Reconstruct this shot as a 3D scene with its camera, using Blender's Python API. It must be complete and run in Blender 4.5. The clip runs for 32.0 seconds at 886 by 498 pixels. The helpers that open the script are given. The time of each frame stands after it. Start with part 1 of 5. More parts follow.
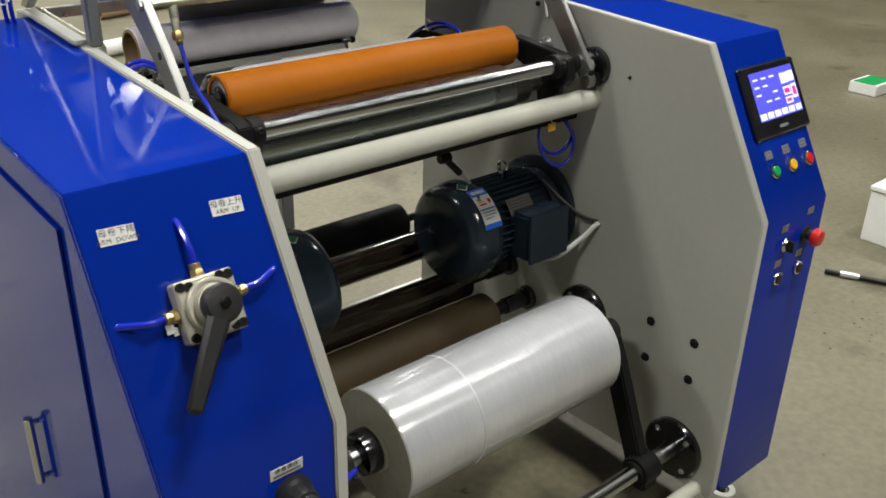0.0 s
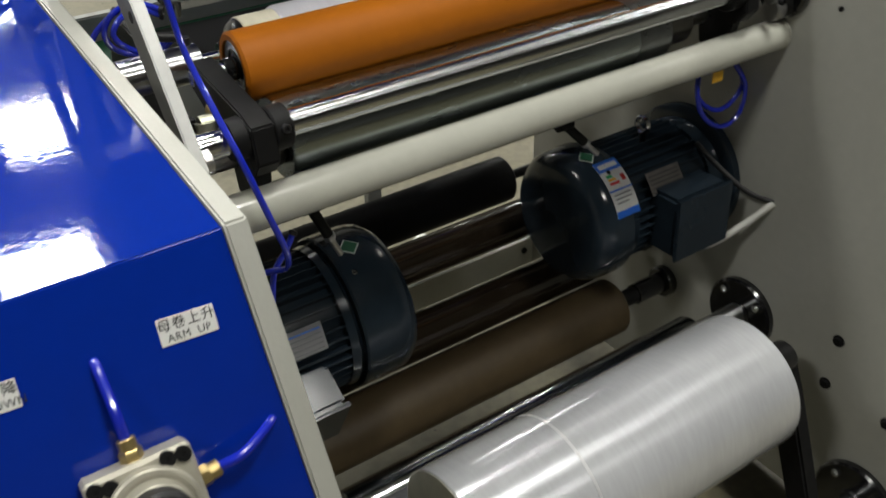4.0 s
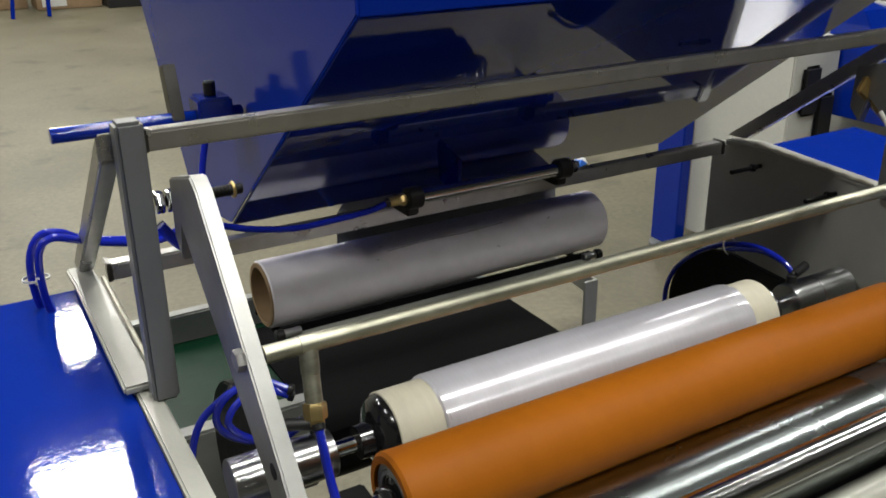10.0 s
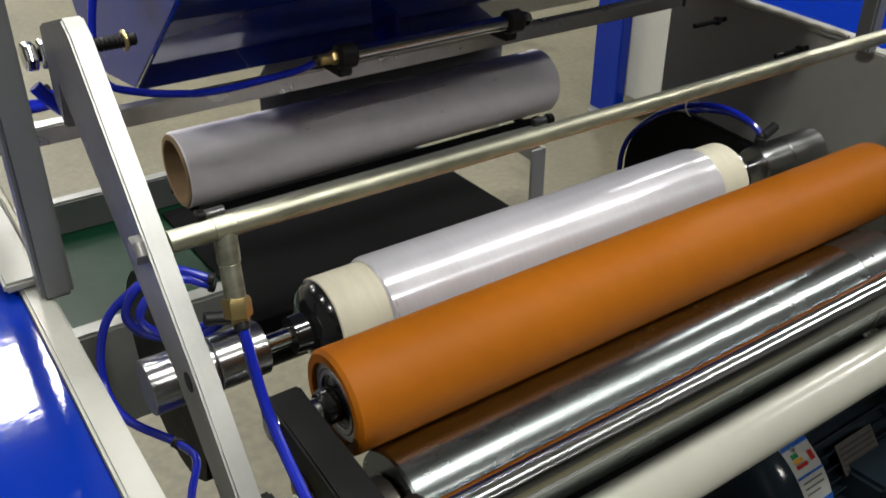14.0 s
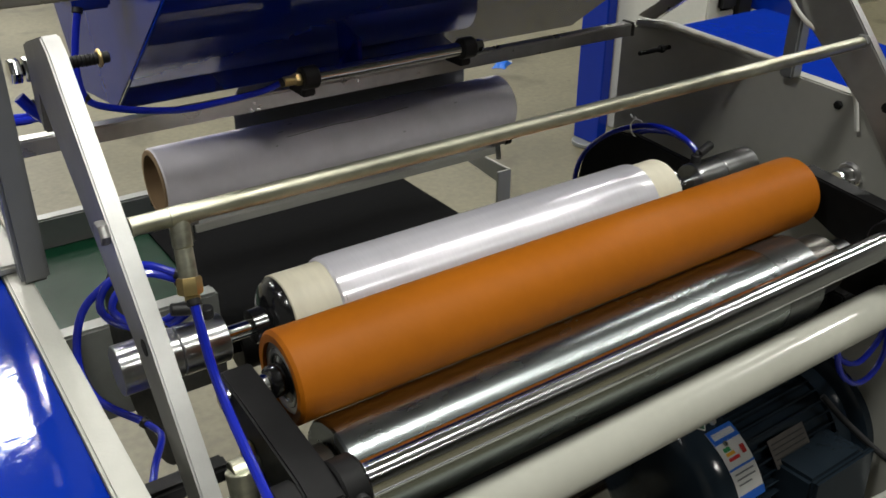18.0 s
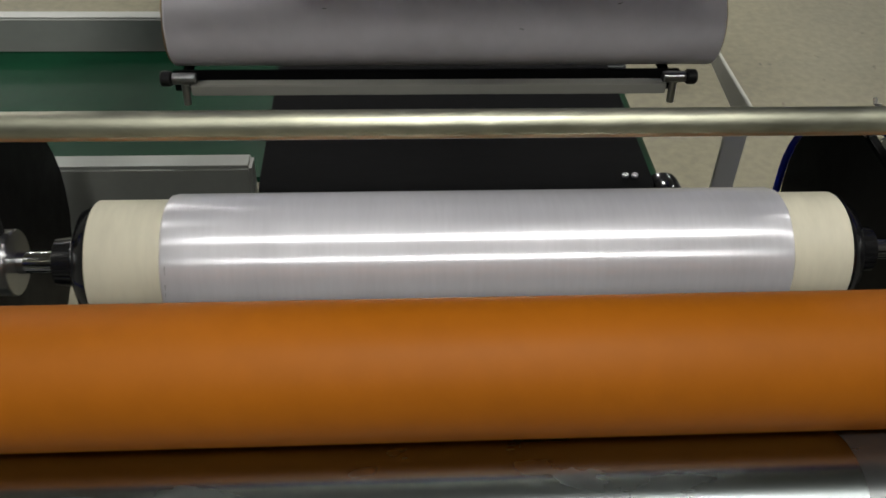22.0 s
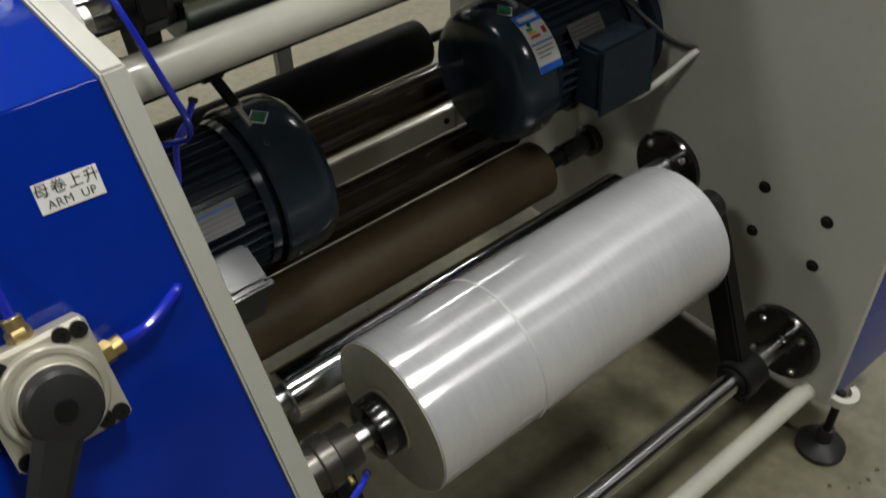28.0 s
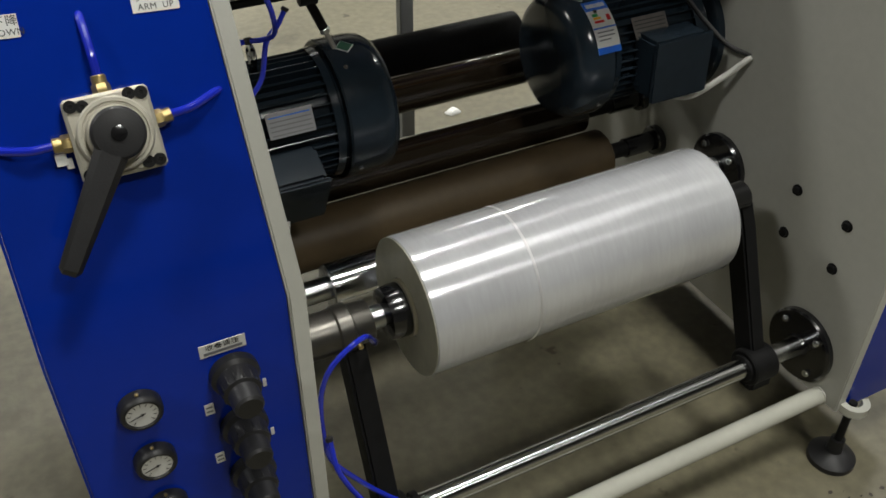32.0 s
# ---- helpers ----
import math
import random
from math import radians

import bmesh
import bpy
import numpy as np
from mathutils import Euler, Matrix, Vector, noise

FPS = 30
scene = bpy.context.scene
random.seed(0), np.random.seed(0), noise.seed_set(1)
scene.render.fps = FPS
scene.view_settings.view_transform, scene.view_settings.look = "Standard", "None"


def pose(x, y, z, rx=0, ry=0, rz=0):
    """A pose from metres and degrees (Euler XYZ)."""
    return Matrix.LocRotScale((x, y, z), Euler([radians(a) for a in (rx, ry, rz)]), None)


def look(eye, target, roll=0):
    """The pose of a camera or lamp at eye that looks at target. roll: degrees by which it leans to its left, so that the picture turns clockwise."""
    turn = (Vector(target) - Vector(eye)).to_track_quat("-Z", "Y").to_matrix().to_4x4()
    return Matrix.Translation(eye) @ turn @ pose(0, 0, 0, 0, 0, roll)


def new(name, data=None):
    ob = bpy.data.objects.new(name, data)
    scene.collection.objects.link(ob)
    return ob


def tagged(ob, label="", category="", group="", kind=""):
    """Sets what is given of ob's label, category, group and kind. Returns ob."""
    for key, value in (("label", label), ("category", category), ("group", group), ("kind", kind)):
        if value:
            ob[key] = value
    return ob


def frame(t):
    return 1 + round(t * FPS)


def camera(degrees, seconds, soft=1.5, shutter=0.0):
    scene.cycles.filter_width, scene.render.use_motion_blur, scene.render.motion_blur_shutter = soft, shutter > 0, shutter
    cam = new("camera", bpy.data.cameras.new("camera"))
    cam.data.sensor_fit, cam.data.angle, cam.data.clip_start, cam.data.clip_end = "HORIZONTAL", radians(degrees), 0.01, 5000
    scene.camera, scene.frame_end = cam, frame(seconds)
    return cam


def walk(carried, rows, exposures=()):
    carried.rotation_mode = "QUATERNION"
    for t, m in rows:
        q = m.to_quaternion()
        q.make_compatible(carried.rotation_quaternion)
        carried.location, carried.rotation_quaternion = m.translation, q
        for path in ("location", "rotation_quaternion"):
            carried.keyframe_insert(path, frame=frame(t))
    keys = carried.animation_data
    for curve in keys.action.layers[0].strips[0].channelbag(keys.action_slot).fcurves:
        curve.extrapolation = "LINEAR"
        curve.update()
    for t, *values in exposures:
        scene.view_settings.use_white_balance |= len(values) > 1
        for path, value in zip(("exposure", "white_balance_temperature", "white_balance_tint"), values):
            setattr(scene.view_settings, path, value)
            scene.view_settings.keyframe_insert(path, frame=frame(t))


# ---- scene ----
cam = camera(52.2, 32.0, soft=1.6, shutter=0.3)
PATH = [
    (0, (-0.551, -0.805, 1.56), (0.641, 0.545, 0.69), 1.5),
    (0.5, (-0.426, -0.764, 1.548), (0.704, 0.637, 0.678), 0.3),
    (1, (-0.322, -0.758, 1.545), (0.71, 0.68, 0.613), -0.4),
    (1.5, (-0.289, -0.746, 1.534), (0.672, 0.677, 0.508), -1.1),
    (2, (-0.277, -0.684, 1.534), (0.716, 0.691, 0.474), -1.1),
    (2.5, (-0.266, -0.614, 1.523), (0.733, 0.709, 0.405), -1.7),
    (3, (-0.275, -0.555, 1.525), (0.737, 0.746, 0.392), -2.8),
    (3.5, (-0.269, -0.487, 1.531), (0.72, 0.829, 0.395), -2.4),
    (4, (-0.193, -0.384, 1.529), (0.709, 0.995, 0.396), -1.4),
    (4.5, (-0.098, -0.307, 1.534), (0.734, 1.138, 0.43), 0.4),
    (6.5, (-0.061, 0.025, 1.566), (0.929, 1.355, 0.447), 0.1),
    (7, (-0.067, 0.028, 1.569), (0.949, 1.368, 0.486), -0.1),
    (7.5, (-0.077, 0.027, 1.572), (0.96, 1.376, 0.52), -0.2),
    (8, (-0.085, 0.026, 1.572), (0.958, 1.382, 0.536), -0.1),
    (8.5, (-0.097, 0.029, 1.572), (0.928, 1.417, 0.56), -0.3),
    (9, (-0.109, 0.03, 1.576), (0.879, 1.488, 0.629), -0.8),
    (9.5, (-0.119, 0.014, 1.591), (0.822, 1.56, 0.738), -0.9),
    (10, (-0.129, 0.005, 1.605), (0.8, 1.607, 0.848), -0.6),
    (10.5, (-0.125, 0.001, 1.614), (0.827, 1.627, 0.941), -0.6),
    (11, (-0.11, -0.009, 1.62), (0.876, 1.625, 1.02), -1.2),
    (11.5, (-0.099, -0.006, 1.63), (0.93, 1.616, 1.073), -1.4),
    (12, (-0.093, -0.004, 1.632), (0.943, 1.613, 1.075), -1.5),
    (12.5, (-0.09, 0.006, 1.602), (0.917, 1.596, 0.925), -1.6),
    (13, (-0.091, 0.029, 1.576), (0.9, 1.558, 0.75), -1.1),
    (13.5, (-0.088, 0.056, 1.565), (0.918, 1.538, 0.676), -0.9),
    (14, (-0.081, 0.103, 1.55), (0.904, 1.523, 0.544), 0.2),
    (14.5, (-0.067, 0.124, 1.543), (0.933, 1.488, 0.476), 1.1),
    (15, (-0.057, 0.11, 1.546), (0.922, 1.51, 0.507), 0.1),
    (15.5, (-0.063, 0.085, 1.552), (0.939, 1.493, 0.545), 0.8),
    (17.5, (-0.087, 0.008, 1.562), (0.926, 1.457, 0.627), 0.5),
    (18, (-0.09, -0.005, 1.564), (0.918, 1.444, 0.624), 0.3),
    (18.5, (-0.056, 0.018, 1.563), (0.898, 1.463, 0.562), 0.8),
    (19, (0.063, 0.086, 1.531), (0.784, 1.558, 0.385), 2.9),
    (19.5, (0.297, 0.038, 1.507), (0.631, 1.62, 0.329), 1.3),
    (20, (0.381, 0.127, 1.52), (0.659, 1.701, 0.318), 1.9),
    (20.5, (0.433, 0.261, 1.5), (0.59, 1.739, 0.162), 1.3),
    (21, (0.46, 0.297, 1.479), (0.567, 1.727, 0.085), 1.1),
    (21.5, (0.466, 0.278, 1.489), (0.588, 1.742, 0.132), 1.6),
    (22, (0.442, 0.219, 1.512), (0.561, 1.741, 0.22), 2.0),
    (22.5, (0.403, 0.111, 1.516), (0.546, 1.716, 0.331), 1.7),
    (23, (0.358, -0.005, 1.522), (0.541, 1.645, 0.408), 2.6),
    (23.5, (0.309, -0.065, 1.533), (0.533, 1.591, 0.435), 3.6),
    (24, (0.17, -0.047, 1.528), (0.574, 1.571, 0.425), 3.7),
    (24.5, (0.053, -0.059, 1.535), (0.649, 1.483, 0.41), 2.7),
    (25, (0.012, -0.099, 1.539), (0.782, 1.379, 0.434), 3.3),
    (25.5, (-0.015, -0.155, 1.529), (0.799, 1.292, 0.414), 3.5),
    (27.5, (-0.141, -0.339, 1.495), (0.779, 0.943, 0.266), 0.5),
    (28, (-0.173, -0.368, 1.469), (0.76, 0.798, 0.139), -1.8),
    (28.5, (-0.167, -0.42, 1.431), (0.676, 0.716, 0.018), -5.0),
    (29, (-0.156, -0.516, 1.413), (0.621, 0.63, -0.031), -2.9),
    (29.5, (-0.146, -0.635, 1.408), (0.551, 0.56, -0.036), -2.4),
    (30, (-0.16, -0.697, 1.417), (0.54, 0.558, 0.026), -2.6),
    (30.5, (-0.171, -0.717, 1.424), (0.521, 0.592, 0.079), -2.7),
    (31, (-0.19, -0.714, 1.441), (0.479, 0.658, 0.148), -2.1),
    (31.5, (-0.195, -0.7, 1.454), (0.51, 0.703, 0.215), 0.1),
    (32, (-0.198, -0.682, 1.451), (0.527, 0.71, 0.211), 0.5),
]
EXPOSURE = [(0.0, 0.1), (1.0, -0.1), (2.0, -0.35), (3.0, -0.38), (4.5, -0.27), (6.5, -0.24), (9.0, -0.22), (10.0, -0.38), (11.0, -0.3), (13.0, -0.22), (15.0, -0.28), (18.0, -0.36), (20.0, -0.5), (22.0, -0.62),
            (23.0, -0.7), (24.0, -0.58), (25.0, -0.48), (27.5, -0.4), (30.0, -0.38), (31.0, -0.24), (32.0, -0.24)]
walk(cam, [(t, look(eye, target, roll)) for t, eye, target, roll in PATH], EXPOSURE)

# ---- light: a factory hall lit by square lamps under its ceiling ----
world = bpy.data.worlds.new("hall_air")
scene.world = world
world.use_nodes = True
world.node_tree.nodes["Background"].inputs[0].default_value = (0.80, 0.86, 0.90, 1)
world.node_tree.nodes["Background"].inputs[1].default_value = 0.01
scene.view_settings.exposure = 0.0
CEIL = 6.2
LAMPS = [(x, y) for x in (-4.6, 6.8) for y in (-0.8, 2.7, 8.0, 12.0)] + [(1.1, -4.3), (1.1, -0.8), (1.1, 2.7), (0.45, 6.2), (1.0, 8.6), (1.1, 12.0), (1.3, 14.9)]
LAMP_W = 190.0
for lx, ly in LAMPS:
    ld = bpy.data.lights.new("lamp_light", "AREA")
    ld.shape, ld.size, ld.energy, ld.color = "SQUARE", 0.8, LAMP_W, (1.0, 0.99, 0.93)
    lo = new("lamp_light", ld)
    lo.location = (lx, ly, CEIL - 0.30)

# ---- materials ----
def mat(name, color, rough=0.5, metal=0.0, coat=0.0, spec=0.5, grain=0.0, gscale=60.0, vary=0.0, vscale=6.0,
        bump=0.0, bscale=200.0, aniso=0.0, stretch=None, color2=None, trans=0.0, emit=None, estr=0.0, sss=0.0, ior=1.5,
        rvary=0.0):
    m = bpy.data.materials.new(name)
    m.use_nodes = True
    nt = m.node_tree
    n, l = nt.nodes, nt.links
    b = n["Principled BSDF"]
    b.inputs["Base Color"].default_value = (*color, 1)
    b.inputs["Roughness"].default_value = rough
    b.inputs["Metallic"].default_value = metal
    b.inputs["Coat Weight"].default_value = coat
    b.inputs["Coat Roughness"].default_value = 0.06
    b.inputs["Specular IOR Level"].default_value = spec
    b.inputs["IOR"].default_value = ior
    b.inputs["Transmission Weight"].default_value = trans
    b.inputs["Anisotropic"].default_value = aniso
    if aniso:
        tg = n.new("ShaderNodeTangent")
        tg.direction_type, tg.axis = "RADIAL", "X"
        b.inputs["Anisotropic Rotation"].default_value = 0.25
        l.new(tg.outputs[0], b.inputs["Tangent"])
    if sss:
        b.inputs["Subsurface Weight"].default_value = sss
        b.inputs["Subsurface Radius"].default_value = (0.02, 0.02, 0.02)
    if emit:
        b.inputs["Emission Color"].default_value = (*emit, 1)
        b.inputs["Emission Strength"].default_value = estr
    tc = n.new("ShaderNodeTexCoord")
    mp = n.new("ShaderNodeMapping")
    l.new(tc.outputs["Object"], mp.inputs["Vector"])
    if stretch:
        mp.inputs["Scale"].default_value = stretch
    def noise_tex(scale, detail=4.0):
        t = n.new("ShaderNodeTexNoise")
        t.inputs["Scale"].default_value = scale
        t.inputs["Detail"].default_value = detail
        l.new(mp.outputs["Vector"], t.inputs["Vector"])
        return t
    if grain or vary or color2:
        mix = n.new("ShaderNodeMix")
        mix.data_type = "RGBA"
        c2 = color2 or tuple(max(0.0, c * (1 - max(grain, vary))) for c in color)
        mix.inputs["A"].default_value = (*color, 1)
        mix.inputs["B"].default_value = (*c2, 1)
        t1, t2 = noise_tex(vscale, 5.0), noise_tex(gscale, 3.0)
        ad = n.new("ShaderNodeMath")
        ad.operation = "MULTIPLY_ADD"
        l.new(t2.outputs["Fac"], ad.inputs[0])
        ad.inputs[1].default_value = 0.5
        l.new(t1.outputs["Fac"], ad.inputs[2])
        rp = n.new("ShaderNodeMapRange")
        rp.inputs["From Min"].default_value, rp.inputs["From Max"].default_value = 0.55, 1.0
        l.new(ad.outputs[0], rp.inputs["Value"])
        l.new(rp.outputs["Result"], mix.inputs["Factor"])
        l.new(mix.outputs["Result"], b.inputs["Base Color"])
    if rvary:
        t3 = noise_tex(vscale * 2.3, 5.0)
        rr = n.new("ShaderNodeMapRange")
        rr.inputs["To Min"].default_value = max(0.02, rough - rvary)
        rr.inputs["To Max"].default_value = rough + rvary
        l.new(t3.outputs["Fac"], rr.inputs["Value"])
        l.new(rr.outputs["Result"], b.inputs["Roughness"])
    if bump:
        t4 = noise_tex(bscale, 3.0)
        bp = n.new("ShaderNodeBump")
        bp.inputs["Strength"].default_value = bump
        bp.inputs["Distance"].default_value = 0.002
        l.new(t4.outputs["Fac"], bp.inputs["Height"])
        l.new(bp.outputs["Normal"], b.inputs["Normal"])
    return m

M = {}
M["blue"] = mat("blue_paint", (0.002, 0.021, 0.265), 0.05, spec=0.32, vary=0.08, vscale=3.0, bump=0.035, bscale=130.0, rvary=0.02)
# Cover blue darkened for the hopper's shaded underside; ladder and crates share it.
M["bluedark"] = mat("darkened_blue_gloss", (0.003, 0.017, 0.21), 0.035, spec=0.45, vary=0.08, vscale=2.0)
M["plate"] = mat("grey_white_paint", (0.41, 0.41, 0.37), 0.38, vary=0.10, vscale=2.5, bump=0.06, bscale=320.0, rvary=0.08)
M["white"] = mat("ivory_paint", (0.47, 0.47, 0.41), 0.22, coat=0.3, vary=0.10, vscale=9.0, rvary=0.06)
M["greysteel"] = mat("grey_painted_steel", (0.15, 0.157, 0.157), 0.35, vary=0.12, vscale=5.0, rvary=0.1)
M["chrome"] = mat("chrome", (0.72, 0.73, 0.74), 0.10, 1.0, vary=0.06, vscale=4.0, rvary=0.05, stretch=(1, 8, 8))
M["steel"] = mat("turned_steel", (0.52, 0.53, 0.54), 0.30, 1.0, vary=0.10, gscale=90, vscale=6.0, rvary=0.05, stretch=(12, 1, 1), aniso=0.85)
M["shaft"] = mat("polished_shaft", (0.58, 0.59, 0.60), 0.17, 1.0, vary=0.05, vscale=4.0, stretch=(1, 8, 8), aniso=0.94)
M["drum"] = mat("ground_steel_drum", (0.34, 0.375, 0.38), 0.27, 1.0, vary=0.10, vscale=3.0, stretch=(1, 3, 3), rvary=0.03, aniso=0.8)
M["alu"] = mat("milled_aluminium", (0.34, 0.34, 0.33), 0.46, 0.9, vary=0.18, vscale=10.0, rvary=0.10, bump=0.08, bscale=160.0)
M["rawsteel"] = mat("bare_mild_steel", (0.46, 0.455, 0.44), 0.30, 0.85, vary=0.22, vscale=14.0, rvary=0.10)
M["galv"] = mat("galvanised_pipe", (0.60, 0.60, 0.47), 0.40, 0.9, vary=0.55, gscale=160, vscale=34.0, rvary=0.14, bump=0.25, bscale=90.0, stretch=(0.3, 1, 1))
M["orange"] = mat("orange_rubber", (0.40, 0.120, 0.006), 0.50, spec=0.16, vary=0.14, vscale=5.0, bump=0.05, bscale=240.0, rvary=0.05)
M["black"] = mat("black_oxide", (0.009, 0.009, 0.0095), 0.5, spec=0.15, vary=0.3, vscale=30.0, rvary=0.1)
M["blackgloss"] = mat("black_gloss_paint", (0.008, 0.008, 0.009), 0.16, coat=0.4, vary=0.3, vscale=12.0)
M["plastic"] = mat("black_plastic", (0.016, 0.016, 0.017), 0.42, spec=0.3, bump=0.10, bscale=500.0, vary=0.2, vscale=40.0)
M["brown"] = mat("brown_hard_coat", (0.030, 0.021, 0.013), 0.12, 0.2, coat=0.4, vary=0.25, vscale=4.0, rvary=0.04)
M["brownmatt"] = mat("brown_rubber", (0.075, 0.053, 0.028), 0.5, spec=0.25, vary=0.25, vscale=5.0)
M["motor"] = mat("slate_motor_paint", (0.013, 0.020, 0.028), 0.17, coat=0.0, spec=0.30, vary=0.25, vscale=12.0, rvary=0.05, bump=0.03, bscale=180.0)
M["brass"] = mat("brass", (0.60, 0.46, 0.20), 0.34, 0.9, vary=0.2, vscale=60.0)
M["hose"] = mat("blue_hose", (0.010, 0.022, 0.42), 0.18, coat=0.5, vary=0.1, vscale=20.0)
M["film"] = mat("clear_film_wound", (0.84, 0.83, 0.89), 0.31, 0.46, coat=0.3, vary=0.10, vscale=3.0, stretch=(5, 0.6, 0.6), rvary=0.10, aniso=0.82, bump=0.05, bscale=16.0)
M["filmroll"] = mat("stretch_film_wound", (0.66, 0.67, 0.70), 0.22, 0.38, coat=0.5, vary=0.16, vscale=2.6, stretch=(3, 0.5, 0.5), rvary=0.08, aniso=0.8, bump=0.02, bscale=12.0)
M["filmend"] = mat("film_roll_end", (0.45, 0.44, 0.35), 0.40, vary=0.15, vscale=30.0, sss=0.3)
M["core"] = mat("cream_paper_core", (0.66, 0.62, 0.49), 0.50, vary=0.12, vscale=16.0, stretch=(4, 1, 1))
M["greycore"] = mat("lilac_grey_core", (0.84, 0.81, 0.87), 0.5, spec=0.22, vary=0.14, vscale=5.0, gscale=40, bump=0.10, bscale=45.0, rvary=0.08)
M["card"] = mat("brown_cardboard", (0.30, 0.20, 0.11), 0.75, vary=0.2, vscale=12.0)
M["green"] = mat("green_belt", (0.002, 0.030, 0.013), 0.42, spec=0.10, vary=0.25, vscale=8.0, rvary=0.1)
M["belt"] = mat("black_fabric_belt", (0.0055, 0.0055, 0.006), 0.85, spec=0.06, vary=0.3, vscale=20.0, bump=0.2, bscale=700.0, stretch=(1, 6, 1))
M["label"] = mat("white_label", (0.68, 0.68, 0.66), 0.40, vary=0.06, vscale=40.0)
M["ink"] = mat("black_ink", (0.012, 0.012, 0.012), 0.5)
M["greyink"] = mat("grey_ink", (0.16, 0.16, 0.17), 0.5)
M["silverlab"] = mat("silver_label", (0.30, 0.30, 0.31), 0.35, 0.6, vary=0.1, vscale=80.0)
M["cast"] = mat("cast_zinc_body", (0.42, 0.40, 0.33), 0.42, 0.35, vary=0.2, vscale=25.0, bump=0.1, bscale=300.0)
M["red"] = mat("red_plastic", (0.55, 0.015, 0.012), 0.3, coat=0.3)
M["greenlamp"] = mat("green_button", (0.01, 0.30, 0.09), 0.3, coat=0.3)
M["yellow"] = mat("amber_button", (0.75, 0.42, 0.02), 0.3, coat=0.3)
M["bluelab"] = mat("blue_label_print", (0.02, 0.14, 0.60), 0.35)
M["screen"] = mat("lit_screen", (0.02, 0.02, 0.2), 0.2, emit=(0.10, 0.10, 0.95), estr=0.9)
M["screenw"] = mat("lit_screen_white", (0.3, 0.3, 0.4), 0.2, emit=(0.75, 0.78, 1.0), estr=0.9)
M["screenr"] = mat("lit_screen_red", (0.3, 0.0, 0.1), 0.2, emit=(0.7, 0.05, 0.2), estr=0.9)
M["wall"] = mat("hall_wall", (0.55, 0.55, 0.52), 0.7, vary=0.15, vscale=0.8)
# Hall wall colour darkened so the other three walls bounce less light.
M["walldim"] = mat("dimmed_hall_wall", (0.30, 0.30, 0.285), 0.7, vary=0.15, vscale=0.8)
M["ceil"] = mat("hall_roof", (0.25, 0.255, 0.25), 0.7, vary=0.2, vscale=0.5)
M["cable"] = mat("white_cable", (0.62, 0.62, 0.58), 0.4)
M["wood"] = mat("yellow_zinc_bracket", (0.34, 0.24, 0.09), 0.35, 0.6, vary=0.25, vscale=40.0)
M["paper"] = mat("white_box_card", (0.70, 0.70, 0.67), 0.6, vary=0.06, vscale=20.0)
M["farwrap"] = mat("wrapped_reel", (0.42, 0.43, 0.42), 0.28, 0.3, vary=0.3, vscale=6.0, stretch=(1, 6, 1))

def concrete():
    m = bpy.data.materials.new("concrete_floor")
    m.use_nodes = True
    n, l = m.node_tree.nodes, m.node_tree.links
    b = n["Principled BSDF"]
    tc = n.new("ShaderNodeTexCoord")
    def nz(scale, detail):
        t = n.new("ShaderNodeTexNoise")
        t.inputs["Scale"].default_value, t.inputs["Detail"].default_value = scale, detail
        l.new(tc.outputs["Object"], t.inputs["Vector"])
        return t
    def ramp(src, lo, hi, c1, c2):
        r = n.new("ShaderNodeValToRGB")
        r.color_ramp.elements[0].position, r.color_ramp.elements[1].position = lo, hi
        r.color_ramp.elements[0].color, r.color_ramp.elements[1].color = (*c1, 1), (*c2, 1)
        l.new(src, r.inputs["Fac"])
        return r
    base = ramp(nz(1.1, 8).outputs["Fac"], 0.3, 0.7, (0.105, 0.094, 0.057), (0.172, 0.157, 0.101))
    fine = ramp(nz(38, 6).outputs["Fac"], 0.35, 0.7, (0.78, 0.78, 0.78), (1.05, 1.05, 1.05))
    stain = ramp(nz(3.1, 9).outputs["Fac"], 0.60, 0.74, (1, 1, 1), (0.45, 0.43, 0.38))
    spots = ramp(nz(17, 3).outputs["Fac"], 0.70, 0.76, (1, 1, 1), (0.40, 0.36, 0.30))
    prev = base.outputs["Color"]
    for nod in (fine, stain, spots):
        mx = n.new("ShaderNodeMix")
        mx.data_type, mx.blend_type = "RGBA", "MULTIPLY"
        mx.inputs["Factor"].default_value = 1.0
        l.new(prev, mx.inputs["A"])
        l.new(nod.outputs["Color"], mx.inputs["B"])
        prev = mx.outputs["Result"]
    l.new(prev, b.inputs["Base Color"])
    b.inputs["Roughness"].default_value = 0.48
    bp = n.new("ShaderNodeBump")
    bp.inputs["Strength"].default_value, bp.inputs["Distance"].default_value = 0.15, 0.004
    l.new(nz(60, 5).outputs["Fac"], bp.inputs["Height"])
    l.new(bp.outputs["Normal"], b.inputs["Normal"])
    return m
M["floor"] = concrete()
M["railgrey"] = mat("mid_grey_rail_paint", (0.27, 0.28, 0.265), 0.36, vary=0.14, vscale=4.0, rvary=0.08)
M["filmwrap"] = mat("thin_film_wrap", (0.20, 0.21, 0.215), 0.30, 0.9, vary=0.15, vscale=30.0, rvary=0.1, aniso=0.8)
M["blueend"] = mat("blue_satin_sheet", (0.010, 0.034, 0.33), 0.10, spec=0.26, vary=0.08, vscale=2.0)
M["clearfilm"] = mat("clear_protective_film", (1, 1, 1), 0.04, trans=1.0, ior=1.15, bump=0.8, bscale=22.0)
M["darkgreen"] = mat("dark_green_print", (0.006, 0.075, 0.035), 0.4)
